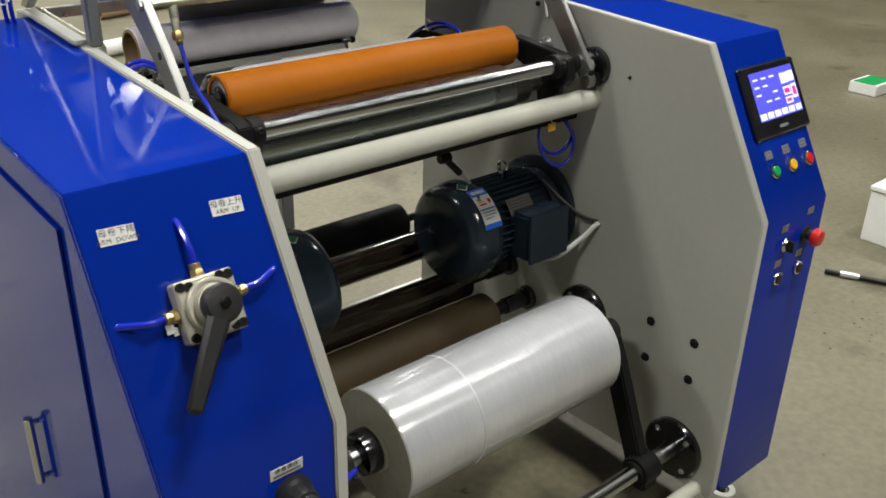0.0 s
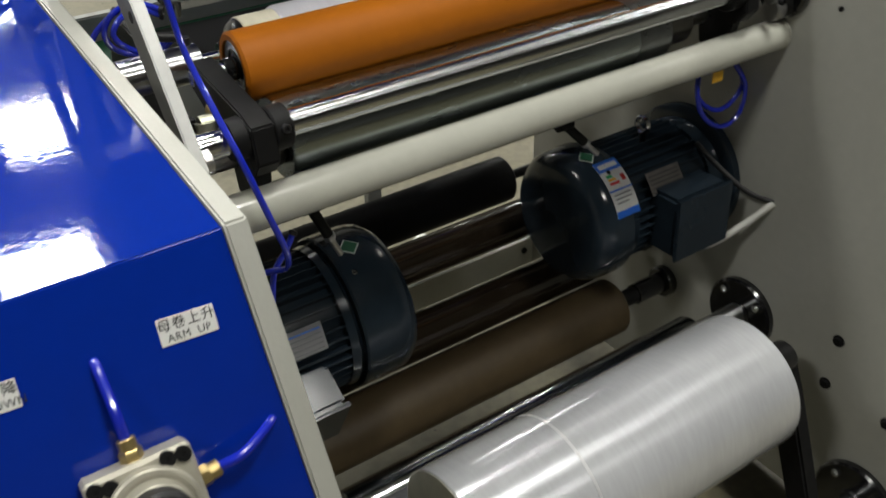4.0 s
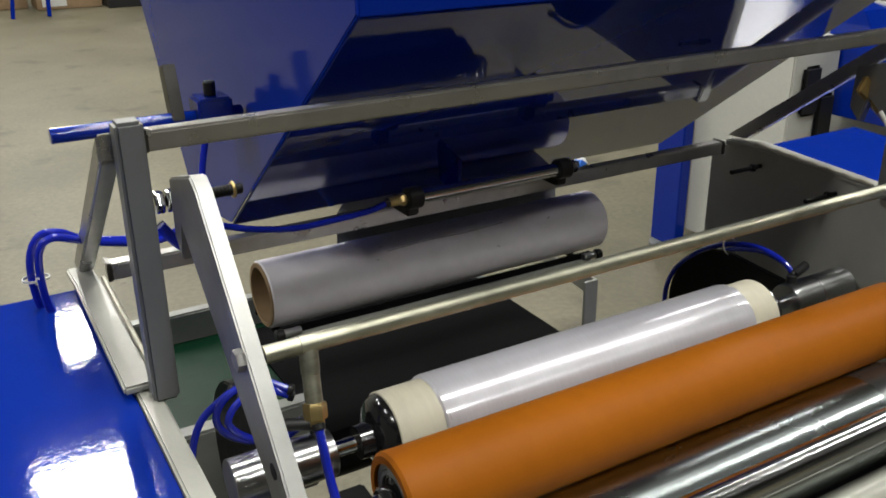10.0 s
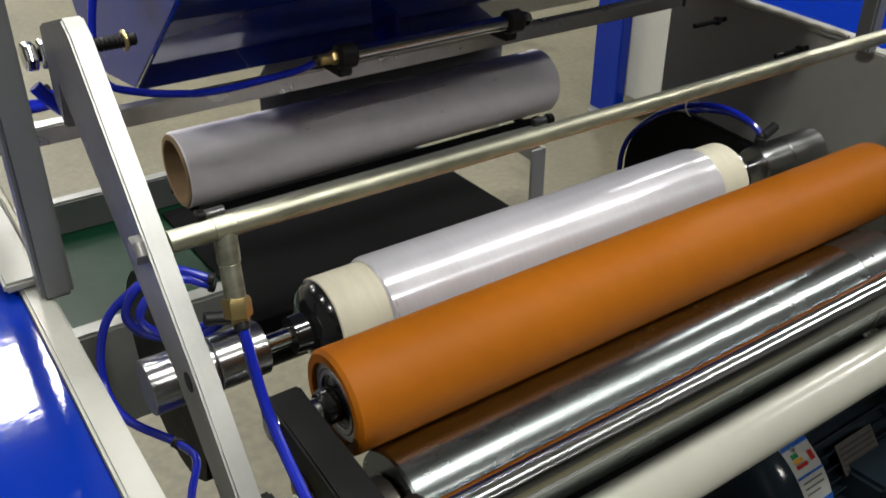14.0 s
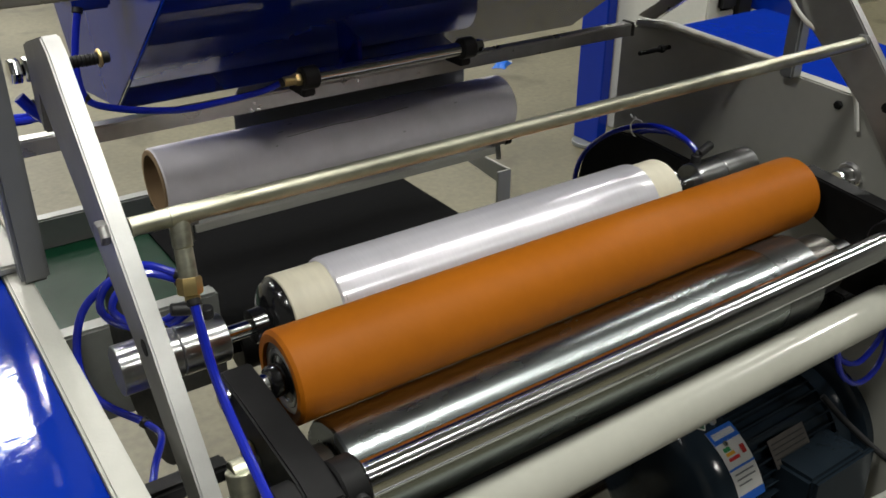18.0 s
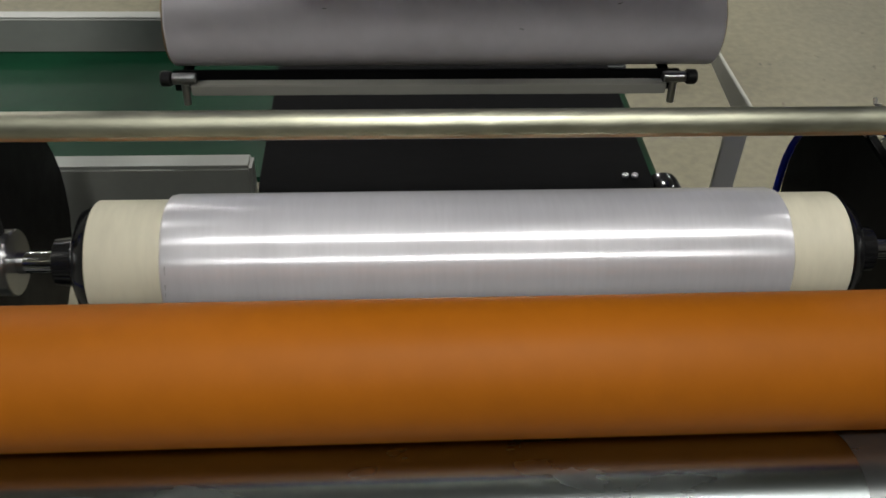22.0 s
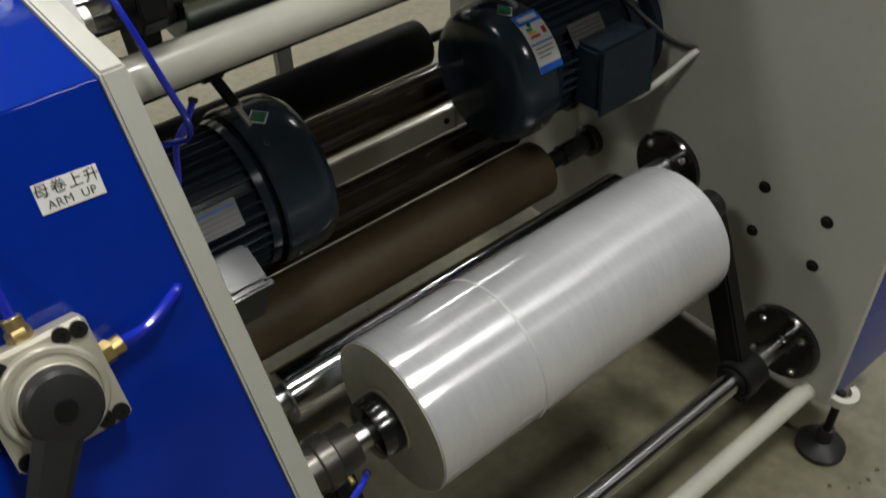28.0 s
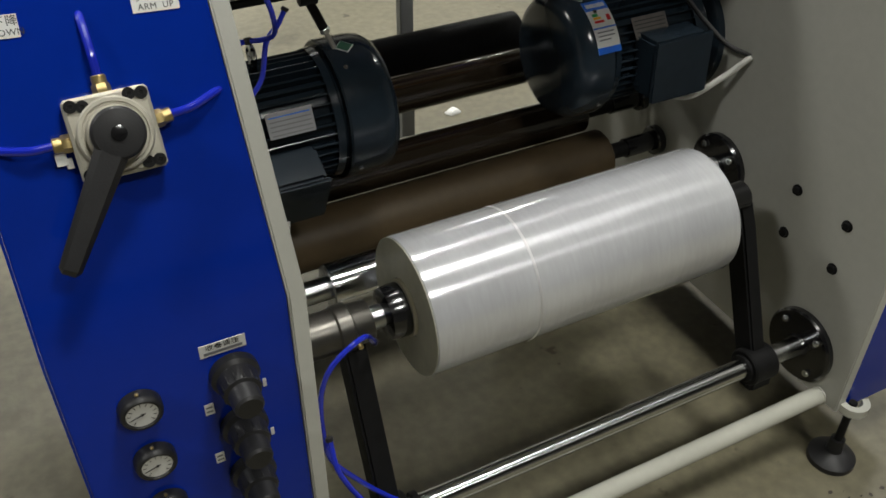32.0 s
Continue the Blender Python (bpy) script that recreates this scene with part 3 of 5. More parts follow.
for bx, bz in ((1.100, 0.806), (1.195, 0.822), (1.098, 0.726), (1.180, 0.728)):
    label_plate(right, lambda b: on_front(b, bx, bz), 0.024, 0.016, bars=((0, 0.003, 0.016, 0.0025), (0, -0.003, 0.016, 0.002)), material="silverlab", label="small grey switch label")
for by, bz in ((0.223, 0.524), (0.105, 0.521), (0.225, 0.427), (0.105, 0.426)):
    part("bolt", join(hexnut((W, by, bz), (-1, 0, 0), 0.0085, 0.007), lathe([(W - 0.0015, 0.011), (W, 0.011)], by, bz, 20)), "black", right, "dark hexagon bolt")
part("bolt", join(hexnut((W, 0.592, 1.081), (-1, 0, 0), 0.011, 0.009), rod(W - 0.022, W - 0.009, 0.592, 1.081, 0.006, 0.001, 16)), "chrome", right, "bright hexagon nut")
part("bolt", hexnut((W, 0.36, 1.06), (-1, 0, 0), 0.004, 0.004), "black", right)
part("bolt", hexnut((W, 0.639, 1.172), (-1, 0, 0), 0.006, 0.006), "black", right, "dark hexagon bolt")

def flange(y, z, r, x=W, side=-1, name="bearing_flange"):
    f = part(name, lathe([(x, r), (x + side * 0.010, r), (x + side * 0.014, r - 0.004), (x + side * 0.014, 0.024), (x + side * 0.020, 0.022)], y, z, 44), "blackgloss", right if side < 0 else left, "round black bearing flange")
    for k in range(4):
        a = radians(45 + 90 * k)
        part("flange_bolt", capscrew((x + side * 0.012, y + math.cos(a) * r * 0.74, z + math.sin(a) * r * 0.74), (side, 0, 0), 0.007, 0.008), "chrome", f)
flange(0.113, 0.235, 0.075)
flange(0.417, 0.463, 0.070)
flange(0.113, 0.235, 0.075, 0.0, 1)
flange(0.417, 0.463, 0.070, 0.0, 1)

# ---- tie tubes and shafts across the frame ----
def cross_tube(y, z, r, label):
    t = thing("tie_tube", (0.5, y, z), label, "cross tube", "cross tubes")
    part("tube", rod(0.0, W, y, z, r, 0.0005), "white", t)
    for x in (0.0022, W - 0.0022):
        part("weld_bead", lathe([(x + 0.0022 * math.cos(q), r + 0.0022 * math.sin(q)) for q in (math.tau * k / 8 for k in range(8))], y, z, 40, "x", True), "white", t, "painted weld bead")
cross_tube(0.458, 0.992, 0.0245, "ivory painted cross tube between the side plates")
cross_tube(0.043, 0.158, 0.0175, "ivory painted low cross tube near the floor")
ash = thing("arm_shaft", (0.5, 0.113, 0.235), "polished steel shaft low across the frame", "shaft")
part("shaft", rod(0.02, W - 0.02, 0.113, 0.235, 0.019), "shaft", ash)
for x in (0.172, 0.850):
    part("set_collar", sleeve(x - 0.006, x + 0.006, 0.113, 0.235, 0.026, 0.0191, 0.001, 36), "black", ash, "black set collar")

# ---- upper nip: pivot shaft, black arms, orange roller, steel drum ----
TH = (0.462, 1.082)
ORA = (0.586, 1.106)
gs = thing("guide_shaft", (0.5, TH[0], TH[1]), "polished chrome shaft in front of the orange roller", "roller")
part("shaft", rod(0.0, W, *TH, 0.0155), "shaft", gs)
for x in (0.0165, W - 0.0165):
    part("retaining_ring", sleeve(x - 0.0015, x + 0.0015, *TH, 0.0185, 0.0156, 0.0004, 36), "black", gs)

def nip_arm(x0, x1, inner):
    t = thing("nip_arm", ((x0 + x1) / 2, 0.52, 1.05), "thick black steel arm carrying the orange roller", "roller arm", "nip roller arms")
    prof = [(0.434, 1.056), (0.450, 1.036), (0.490, 1.030), (0.616, 1.084), (0.620, 1.106), (0.604, 1.120), (0.466, 1.106), (0.440, 1.098)]
    part("arm", prism(prof, x0, x1, 0.002), "black", t)
    a, b = (x1, x1 + 0.022) if inner > 0 else (x0 - 0.022, x0)
    c = part("clamp_collar", rod(a, b, *TH, 0.0255, 0.002, 40), "black", t, "black split clamp collar")
    part("screw", capscrew(((a + b) / 2, TH[0] - 0.0235, TH[1] + 0.008), (0, -1, 0.2), 0.005, 0.006), "plastic", c)
    a2, b2 = (x0 - 0.020, x0) if inner > 0 else (x1, x1 + 0.020)
    part("outer_collar", rod(a2, b2, *TH, 0.0235, 0.002, 40), "black", t)
    part("lower_lug", prism([(0.470, 0.985), (0.520, 0.985), (0.530, 1.035), (0.460, 1.035)], x0 + 0.004, x1 - 0.002, 0.003), "black", t)
nip_arm(0.108, 0.136, 1)
nip_arm(0.880, 0.908, -1)

orr = thing("rubber_roller", (0.505, ORA[0], ORA[1]), "long orange rubber covered nip roller on steel shaft", "roller")
part("rubber_cover", sleeve(0.153, 0.842, *ORA, 0.0428, 0.033, 0.003), "orange", orr, "smooth matt orange rubber sleeve")
part("steel_tube", sleeve(0.156, 0.839, *ORA, 0.0329, 0.027, 0.001), "steel", orr)
for s in (0.157, 0.818):
    hub = part("bearing", sleeve(s, s + 0.02, *ORA, 0.0268, 0.013, 0.001), "blackgloss", orr)
for a, b in ((0.142, 0.159), (0.836, 0.859)):
    part("hub", lathe([(a, 0.0125), (a + 0.003, 0.0145), (b - 0.004, 0.0145), (b, 0.0245)] if a < 0.5 else [(a, 0.0245), (a + 0.004, 0.0145), (b - 0.003, 0.0145), (b, 0.0125)], *ORA, 36), "blackgloss", orr, "black stepped hub on the roller shaft")
    part("snap_ring", sleeve(a + (0.0135 if a < 0.5 else 0.0005), a + (0.016 if a < 0.5 else 0.003), *ORA, 0.0262, 0.0225, 0.0004, 36), "steel", orr)
part("shaft", rod(0.100, 0.910, *ORA, 0.0095), "chrome", orr)

DR = (0.5257, 1.0342)
dr = thing("steel_drum", (0.5, DR[0], DR[1]), "large ground steel drum beneath the orange roller", "roller")
part("drum_shell", rod(0.169, 0.776, *DR, 0.0508, 0.002, 96), "drum", dr, "bright satin steel shell")
for a, b, r in ((0.137, 0.169, 0.032), (0.776, 0.835, 0.037)):
    part("end_sleeve", rod(a, b, *DR, r, 0.003, 56), "darksteel", dr, "dark oiled end sleeve")
part("film_wrap", sleeve(0.712, 0.7745, *DR, 0.0511, 0.0506, 0.0001, 96), "filmwrap", dr, "single turn of clear film left on the shell")
part("shaft", rod(0.0, W, *DR, 0.019), "steel", dr)

# ---- paper core with film on air chucks ----
CO = (0.7467, 1.0572)
fc = thing("film_core", (0.49, CO[0], CO[1]), "clear film wound on a cream paper core", "film reel")
part("paper_core", sleeve(0.226, 0.7865, *CO, 0.0460, 0.041, 0.001, 64), "core", fc, "cream paper core")
fb, frs = lumpy(0.279, 0.741, *CO, 0.0500, 0.00055, 5, 0.0036)
part("film", fb, "film", fc, "shiny clear stretch film")

def air_chuck(x0, x1, s):
    """x0: outer end, x1: inner end of the cylinder; s: towards the core."""
    t = thing("air_chuck", ((x0 + x1) / 2, CO[0], CO[1]), "steel air cylinder with black core chuck", "air cylinder", "core chucks")
    m = x0 + (x1 - x0) * 0.55
    part("barrel", rod(min(x0, m), max(x0, m), *CO, 0.0252, 0.001, 44), "steel", t, "turned steel barrel")
    part("front_cap", rod(min(m + s * 0.001, x1), max(m + s * 0.001, x1), *CO, 0.0252, 0.001, 44), "steel", t)
    part("piston_rod", rod(min(x1, x1 + s * 0.034), max(x1, x1 + s * 0.034), *CO, 0.0085), "chrome", t)
    a = x1 + s * 0.030
    part("chuck", lathe([(a, 0.018), (a + s * 0.014, 0.019), (a + s * 0.016, 0.026), (a + s * 0.022, 0.039), (a + s * 0.031, 0.0445), (a + s * 0.040, 0.0405), (a + s * 0.05, 0.037)], *CO, 44), "blackgloss", t, "black core chuck")
    e = part("elbow", join(between((x1 - s * 0.012, CO[0] + 0.005, CO[1] + 0.02), (x1 - s * 0.012, CO[0] + 0.005, CO[1] + 0.036), 0.007),
                           between((x1 - s * 0.016, CO[0] + 0.005, CO[1] + 0.036), (x1 - s * 0.045, CO[0] + 0.010, CO[1] + 0.042), 0.0065)), "plastic", t, "black push-in elbow")
    lobe = [(0.865 + 0.114 * math.cos(radians(q)), 0.972 + 0.114 * math.sin(radians(q))) for q in range(-140, 92, 12)]
    tip = [(CO[0] + 0.021 * math.cos(radians(q)), CO[1] + 0.021 * math.sin(radians(q))) for q in range(84, 241, 17)]
    c = 0.110 if s > 0 else 0.866
    part("swing_plate", prism(lobe + tip, c - 0.006, c + 0.006, 0.002), "black", t, "rounded black swing plate")
air_chuck(0.057, 0.164, 1)
air_chuck(0.968, 0.850, -1)

# ---- aluminium arms with the air pipe ----
def alu_arm(x0, x1):
    t = thing("lift_arm", ((x0 + x1) / 2, 0.5, 1.06), "bent milled aluminium lift arm on the pivot shaft", "lift arm", "aluminium lift arms")
    prof = [(0.424, 1.072), (0.446, 1.052), (0.470, 1.066), (0.570, 1.190), (0.735, 1.335), (0.745, 1.300), (0.762, 1.318), (0.760, 1.372), (0.690, 1.392), (0.676, 1.383), (0.530, 1.215)]
    part("arm", prism(prof, x0, x1, 0.0015), "alu", t)
    part("pivot_boss", rod(x1, x1 + 0.010, 0.446, 1.074, 0.014, 0.001, 30), "rawsteel", t)
    part("clamp_screw", capscrew((x0 + 0.004, 0.428, 1.064), (0, -1, 0), 0.006, 0.007), "black", t)
    part("bolt", hexnut((x0, 0.592, 1.276), (-1, 0, 0), 0.009, 0.007), "rawsteel", t)
    # No hole is cut: a flat black disc paints its dark inside.
    part("hole", lathe([(x0 - 0.0006, 0.0065), (x0 - 0.0002, 0.0065)], 0.545, 1.205, 20), "black", t)
alu_arm(0.039, 0.053)
alu_arm(0.941, 0.955)

pp = thing("air_pipe", (0.5, 0.592, 1.275), "galvanised steel pipe with tee and brass hose fitting", "pipe")
part("pipe", rod(0.054, 0.940, 0.592, 1.275, 0.0072, 0.0005, 28), "galv", pp)
part("tee", join(rod(0.081, 0.099, 0.592, 1.275, 0.0077, 0.002, 24), between((0.090, 0.592, 1.272), (0.088, 0.585, 1.252), 0.0076)), "galv", pp, "galvanised tee")
part("nipple", between((0.088, 0.585, 1.252), (0.086, 0.576, 1.229), 0.0070), "galv", pp)
part("brass_fitting", join(hexnut((0.086, 0.576, 1.232), (-0.1, -0.35, -0.93), 0.0094, 0.013), between((0.0855, 0.5715, 1.2195), (0.0850, 0.5695, 1.2145), 0.0058)), "brass", pp, "brass hose fitting")

# ---- motors ----
MO = (0.598, 0.688)
def motor(name, xs, s, label, tilt=118, plate="silverlab", short=0.0, lift=0.0):
    """xs: the wall it is bolted to; s: the way it points."""
    X = lambda d: xs + s * d
    t = thing(name, (X(0.16), MO[0], MO[1] - 0.12), label, "electric motor", "drive motors")
    L = lambda prof, seg=56: lathe([(X(a), r) for a, r in prof], *MO, seg)
    part("flange", L([(0.0, 0.126), (0.014, 0.126), (0.018, 0.120), (0.020, 0.104), (0.045, 0.100)]), "motor", t, "round mounting flange")
    st = part("stator_housing", L([(0.044, 0.092), (0.23, 0.092)]), "motor", t, "finned slate-blue housing")
    for k in range(40):
        a = 2 * math.pi * k / 40
        if 205 < math.degrees(a) < 245:
            continue
        fin = box(min(X(0.046), X(0.226)), max(X(0.046), X(0.226)), -0.0014, 0.0014, 0.088, 0.106, 0.0006, 1)
        fin.transform(Matrix.Translation((0, *MO)) @ Matrix.Rotation(a, 4, "X"))
        part("fin", fin, "motor", st)
    part("end_bell", L([(0.224, 0.108), (0.236, 0.110), (0.240, 0.104), (0.246, 0.104)]), "motor", t)
    fan = part("fan_cover", L([(0.243, 0.1165), (0.246, 0.1190), (0.300 - short, 0.1190), (0.318 - short, 0.116), (0.332 - short, 0.106), (0.338 - short, 0.092), (0.339 - short, 0.03)]), "motor", t, "smooth slate-blue fan cover")
    for k in range(4):
        a = radians(30 + 90 * k)
        part("screw", capscrew((X(0.262), MO[0] + math.cos(a) * 0.1185, MO[1] + math.sin(a) * 0.1185), (0, math.cos(a), math.sin(a)), 0.004, 0.003), "chrome", fan)
    # terminal box towards the front, low
    tb = box(min(X(0.065), X(0.185)), max(X(0.065), X(0.185)), -0.055, 0.055, 0.085, 0.150, 0.006, 2)
    tb.transform(Matrix.Translation((0, *MO)) @ Matrix.Rotation(radians(tilt), 4, "X"))
    bx = part("terminal_box", tb, "motor", t, "square terminal box")
    ld = box(min(X(0.060), X(0.190)), max(X(0.060), X(0.190)), -0.060, 0.060, 0.151, 0.158, 0.004, 2)
    ld.transform(Matrix.Translation((0, *MO)) @ Matrix.Rotation(radians(tilt), 4, "X"))
    part("lid", ld, "motor", bx)
    # name plate on the fins above the box
    npb = box(min(X(0.115), X(0.190)), max(X(0.115), X(0.190)), -0.020, 0.020, 0.1085, 0.1095, 0.0003, 1)
    npb.transform(Matrix.Translation((0, *MO)) @ Matrix.Rotation(radians(62 - lift), 4, "X"))
    pl = part("name_plate", npb, plate, t, "silver rating plate")
    for k in range(5):
        pb = box(min(X(0.119), X(0.186)), max(X(0.119), X(0.186)), -0.0165 + 0.007 * k, -0.0145 + 0.007 * k, 0.1095, 0.1098, 0, 1)
        pb.transform(Matrix.Translation((0, *MO)) @ Matrix.Rotation(radians(62 - lift), 4, "X"))
        part("print_bar", pb, ("bluelab" if k == 4 else "greyink") if s > 0 else "ink", pl)
    ring = lathe([(0.012 * math.sin(a) * 0.42 , 0.0135 + 0.0042 * math.cos(a)) for a in (2 * math.pi * i / 10 for i in range(10))], 0, 0, 24, "x", True)
    ring.transform(Matrix.Translation((X(0.13), MO[0], MO[1] + 0.128)))
    part("lifting_eye", join(ring, between((X(0.13), MO[0], MO[1] + 0.095), (X(0.13), MO[0], MO[1] + 0.115), 0.007)), "chrome", t, "steel lifting eye")
    dg = slab(0.023, 0.023, 0.0006, 0)
    dg.transform(Matrix.Rotation(radians(45), 4, "Z"))
    dg2 = slab(0.020, 0.020, 0.0006, 0)
    dg2.transform(Matrix.Rotation(radians(45), 4, "Z"))
    a = radians(100)
    c, si = math.cos(a), math.sin(a)
    up = Vector((0, -si, c)) * -1
    place = lambda b, o: on_plane(b, (X(0.276), MO[0] + c * (0.1195 + o), MO[1] + si * (0.1195 + o)), (1, 0, 0), (0, si, -c) if c > 0 else (0, si, -c))
    dia = part("diamond_tag", place(dg, 0.001), "label", t, "white and green diamond sticker")
    part("diamond_print", place(dg2, 0.0018), "darkgreen", dia)
    return t, X

lm, _ = motor("drive_motor", 0.0, 1, "slate-blue three-phase motor bolted to the side plate")
rm, RX = motor("drive_motor", W, -1, "slate-blue three-phase motor with energy label", 87, "dullplate", 0.022, 10)
# energy label wrapped on the right motor's fan cover
def wrapped(x0, x1, a0, a1, r, n=10):
    a0, a1 = 109 + (a0 - 113) * 1.1, 109 + (a1 - 113) * 1.1
    x0, x1 = 0.717 + (x0 - 0.704) * 1.0, 0.717 + (x1 - 0.704) * 1.0
    bm = bmesh.new()
    vs = [[bm.verts.new((x, MO[0] + math.cos(radians(a)) * r, MO[1] + math.sin(radians(a)) * r)) for a in (a0 + (a1 - a0) * k / n for k in range(n + 1))] for x in (x0, x1)]
    for k in range(n):
        bm.faces.new((vs[0][k], vs[0][k + 1], vs[1][k + 1], vs[1][k]))
    bmesh.ops.solidify(bm, geom=bm.faces[:], thickness=0.0005)
    return bm
el = part("energy_label", wrapped(0.704, 0.752, 113, 157, 0.1200), "label", rm, "white and blue energy label")
for a0, a1, c0, c1, mk in ((113, 122, 0.704, 0.752, "bluelab"), (152, 157, 0.704, 0.752, "bluelab"), (136.5, 137.8, 0.704, 0.752, "bluelab"), (125, 127.5, 0.712, 0.724, "greenlamp"), (128, 130, 0.712, 0.728, "yellow"),
                           (131, 133, 0.712, 0.732, "red"), (127, 132, 0.739, 0.747, "red"), (140, 141, 0.710, 0.745, "greyink"), (143, 144, 0.710, 0.745, "greyink"), (146, 147, 0.710, 0.735, "greyink"),
                           (115.5, 119.5, 0.709, 0.748, "label")):
    part("print_bar", wrapped(c0, c1, a0, a1, 0.1208), mk, el)

# ---- lower rollers between the side plates ----
def roller(name, y, z, r, x0, x1, mk, label, shaft=0.017, sm="black", stub=0.0):
    t = thing(name, ((x0 + x1) / 2, y, z), label, "roller", "lower rollers")
    part("shell", rod(x0, x1, y, z, r, 0.002, 64), mk, t)
    part("shaft", rod(0.0, W, y, z, shaft, 0.001, 32), sm, t)
    if stub:
        part("bearing_cap", join(rod(W - 0.020, W, y, z, stub, 0.003, 36), rod(W - 0.09, W - 0.018, y, z, shaft + 0.004, 0.001, 32)), "blackgloss", t, "black bearing cap")
    return t
roller("coated_roller", 0.757, 0.590, 0.037, 0.10, 0.80, "brown", "glossy dark brown coated roller behind the motors")
roller("black_web_roller", 0.900, 0.590, 0.047, 0.10, 0.80, "black", "matt black roller behind the motors", 0.010)
roller("coated_roller", 0.677, 0.494, 0.041, 0.10, 0.83, "brown", "glossy dark brown coated roller low in the frame", stub=0.030)
roller("rubber_web_roller", 0.606, 0.424, 0.056, 0.085, 0.845, "brownmatt", "matt brown rubber roller behind the film roll", stub=0.032)
roller("chrome_roller", 0.417, 0.466, 0.041, 0.158, 0.86, "shaft", "mirror chrome contact roller behind the film roll", 0.020, "steel")
rcp = thing("rear_cross_panel", (0.5, 1.037, 0.16), "ivory painted steel cross panel low at the rear", "cross panel")
part("panel", box(0.0, W, 1.03, 1.045, 0.16, 0.30, 0.003), "white", rcp)
for x in (0.03, 0.967):
    for z in (0.19, 0.27):
        part("bolt", hexnut((x, 1.03, z), (0, -1, 0), 0.008, 0.006), "black", rcp)

# ---- finished film roll on swing arms ----
FR = (0.244, 0.537)
fr = thing("film_roll", (0.53, FR[0], FR[1] - 0.11), "large shiny roll of clear stretch film on its core", "film roll")
fb, frs = lumpy(0.222, 0.778, *FR, 0.1104, 0.00024, 11, 0.003, 180)
for ring, x in ((frs[0], 0.222), (frs[-1], 0.778)):
    hole = [fb.verts.new((x, FR[0] + math.cos(math.tau * i / 180) * 0.046, FR[1] + math.sin(math.tau * i / 180) * 0.046)) for i in range(180)]
    for i in range(180):
        fb.faces.new((ring[i], ring[(i + 1) % 180], hole[(i + 1) % 180], hole[i]))
part("wound_film", fb, "filmroll", fr, "glossy wound film")
part("roll_face", sleeve(0.2205, 0.2218, *FR, 0.1095, 0.047, 0.0004, 72), "filmend", fr, "dull olive-grey roll end")
part("film_seam", sleeve(0.392, 0.3965, *FR, 0.11072, 0.108, 0.0001, 180), "seam", fr, "faint seam line round the film")
part("paper_core", sleeve(0.216, 0.784, *FR, 0.0455, 0.039, 0.001), "core", fr)

def swing_support(x0, x1, s):
    t = thing("swing_support", ((x0 + x1) / 2, 0.16, 0.2), "black steel swing arm holding the film roll", "swing arm", "film roll arms")
    part("arm", prism([(0.090, 0.215), (0.138, 0.205), (0.262, 0.50), (0.262, 0.530), (0.226, 0.530), (0.205, 0.49)], x0, x1, 0.004), "black", t)
    part("hub", join(rod(x0 - 0.012, x1 + 0.012, 0.113, 0.235, 0.036, 0.003, 40), box(x0 - 0.01, x1 + 0.01, 0.085, 0.142, 0.19, 0.235, 0.006)), "black", t, "black clamp hub on the shaft")
    for z in (0.34, 0.43):
        part("screw", capscrew(((x1 if s < 0 else x1), 0.185 + (z - 0.34) * 0.45, z), (1, 0, 0), 0.005, 0.006), "steel", t)
    return t
swing_support(0.110, 0.145, 1)
swing_support(0.862, 0.894, -1)
ch = thing("roll_chuck", (0.12, FR[0], FR[1]), "grey steel core shaft with black expanding chuck", "core shaft", "film roll shafts")
part("shaft_housing", lathe([(0.03, 0.034), (0.105, 0.034), (0.108, 0.037), (0.128, 0.037), (0.131, 0.033), (0.160, 0.031)], *FR, 44), "darksteel", ch, "dark grey turned housing")
part("nose", lathe([(0.158, 0.018), (0.186, 0.018)], *FR, 32), "steel", ch)
part("chuck", lathe([(0.182, 0.024), (0.186, 0.040), (0.2, 0.0425), (0.214, 0.0425), (0.216, 0.038)], *FR, 44), "blackgloss", ch, "black chuck")
part("grease_nipple", between((0.13, FR[0] - 0.036, FR[1] - 0.004), (0.13, FR[0] - 0.046, FR[1] - 0.006), 0.004), "brass", ch)
ch2 = thing("roll_chuck", (0.87, FR[0], FR[1]), "black core chuck on the far arm", "core shaft", "film roll shafts")
part("chuck", lathe([(0.780, 0.038), (0.784, 0.0425), (0.800, 0.042), (0.806, 0.026), (0.880, 0.026)], *FR, 44), "blackgloss", ch2)

# ---- hand valve on the sloping front ----
VX, VS = -0.136, 0.196
vt = thing("hand_valve", tuple(slope(VX, VS)), "cream cast hand valve with long black lever on blue cover", "air valve")
P = lambda bm, turn=0.0: on_slope(bm, VX, VS, turn)
vb = part("valve_body", P(slab(0.076, 0.076, 0.026, 0.003)), "cast", vt, "square cream cast body")
part("raised_ring", P(lathe([(0.026, 0.0335), (0.034, 0.0335), (0.036, 0.032), (0.036, 0.029), (0.034, 0.0285), (0.034, 0.026), (0.046, 0.0245), (0.048, 0.022)], 0, 0, 44, "z")), "cast", vt)
for cx, cy in ((-0.031, 0.031), (0.031, 0.031), (0.031, -0.031), (-0.031, -0.031), (0.020, 0.032), (-0.021, 0.029), (0.021, -0.031)):
    part("screw", P(lathe([(0.024, 0.0058), (0.0285, 0.0058), (0.0285, 0.0024), (0.027, 0.0022)], cx, cy, 16, "z")), "black", vb)
hub = lathe([(0.044, 0.0235), (0.062, 0.0235), (0.065, 0.021), (0.066, 0.012)], 0, 0, 36, "z")
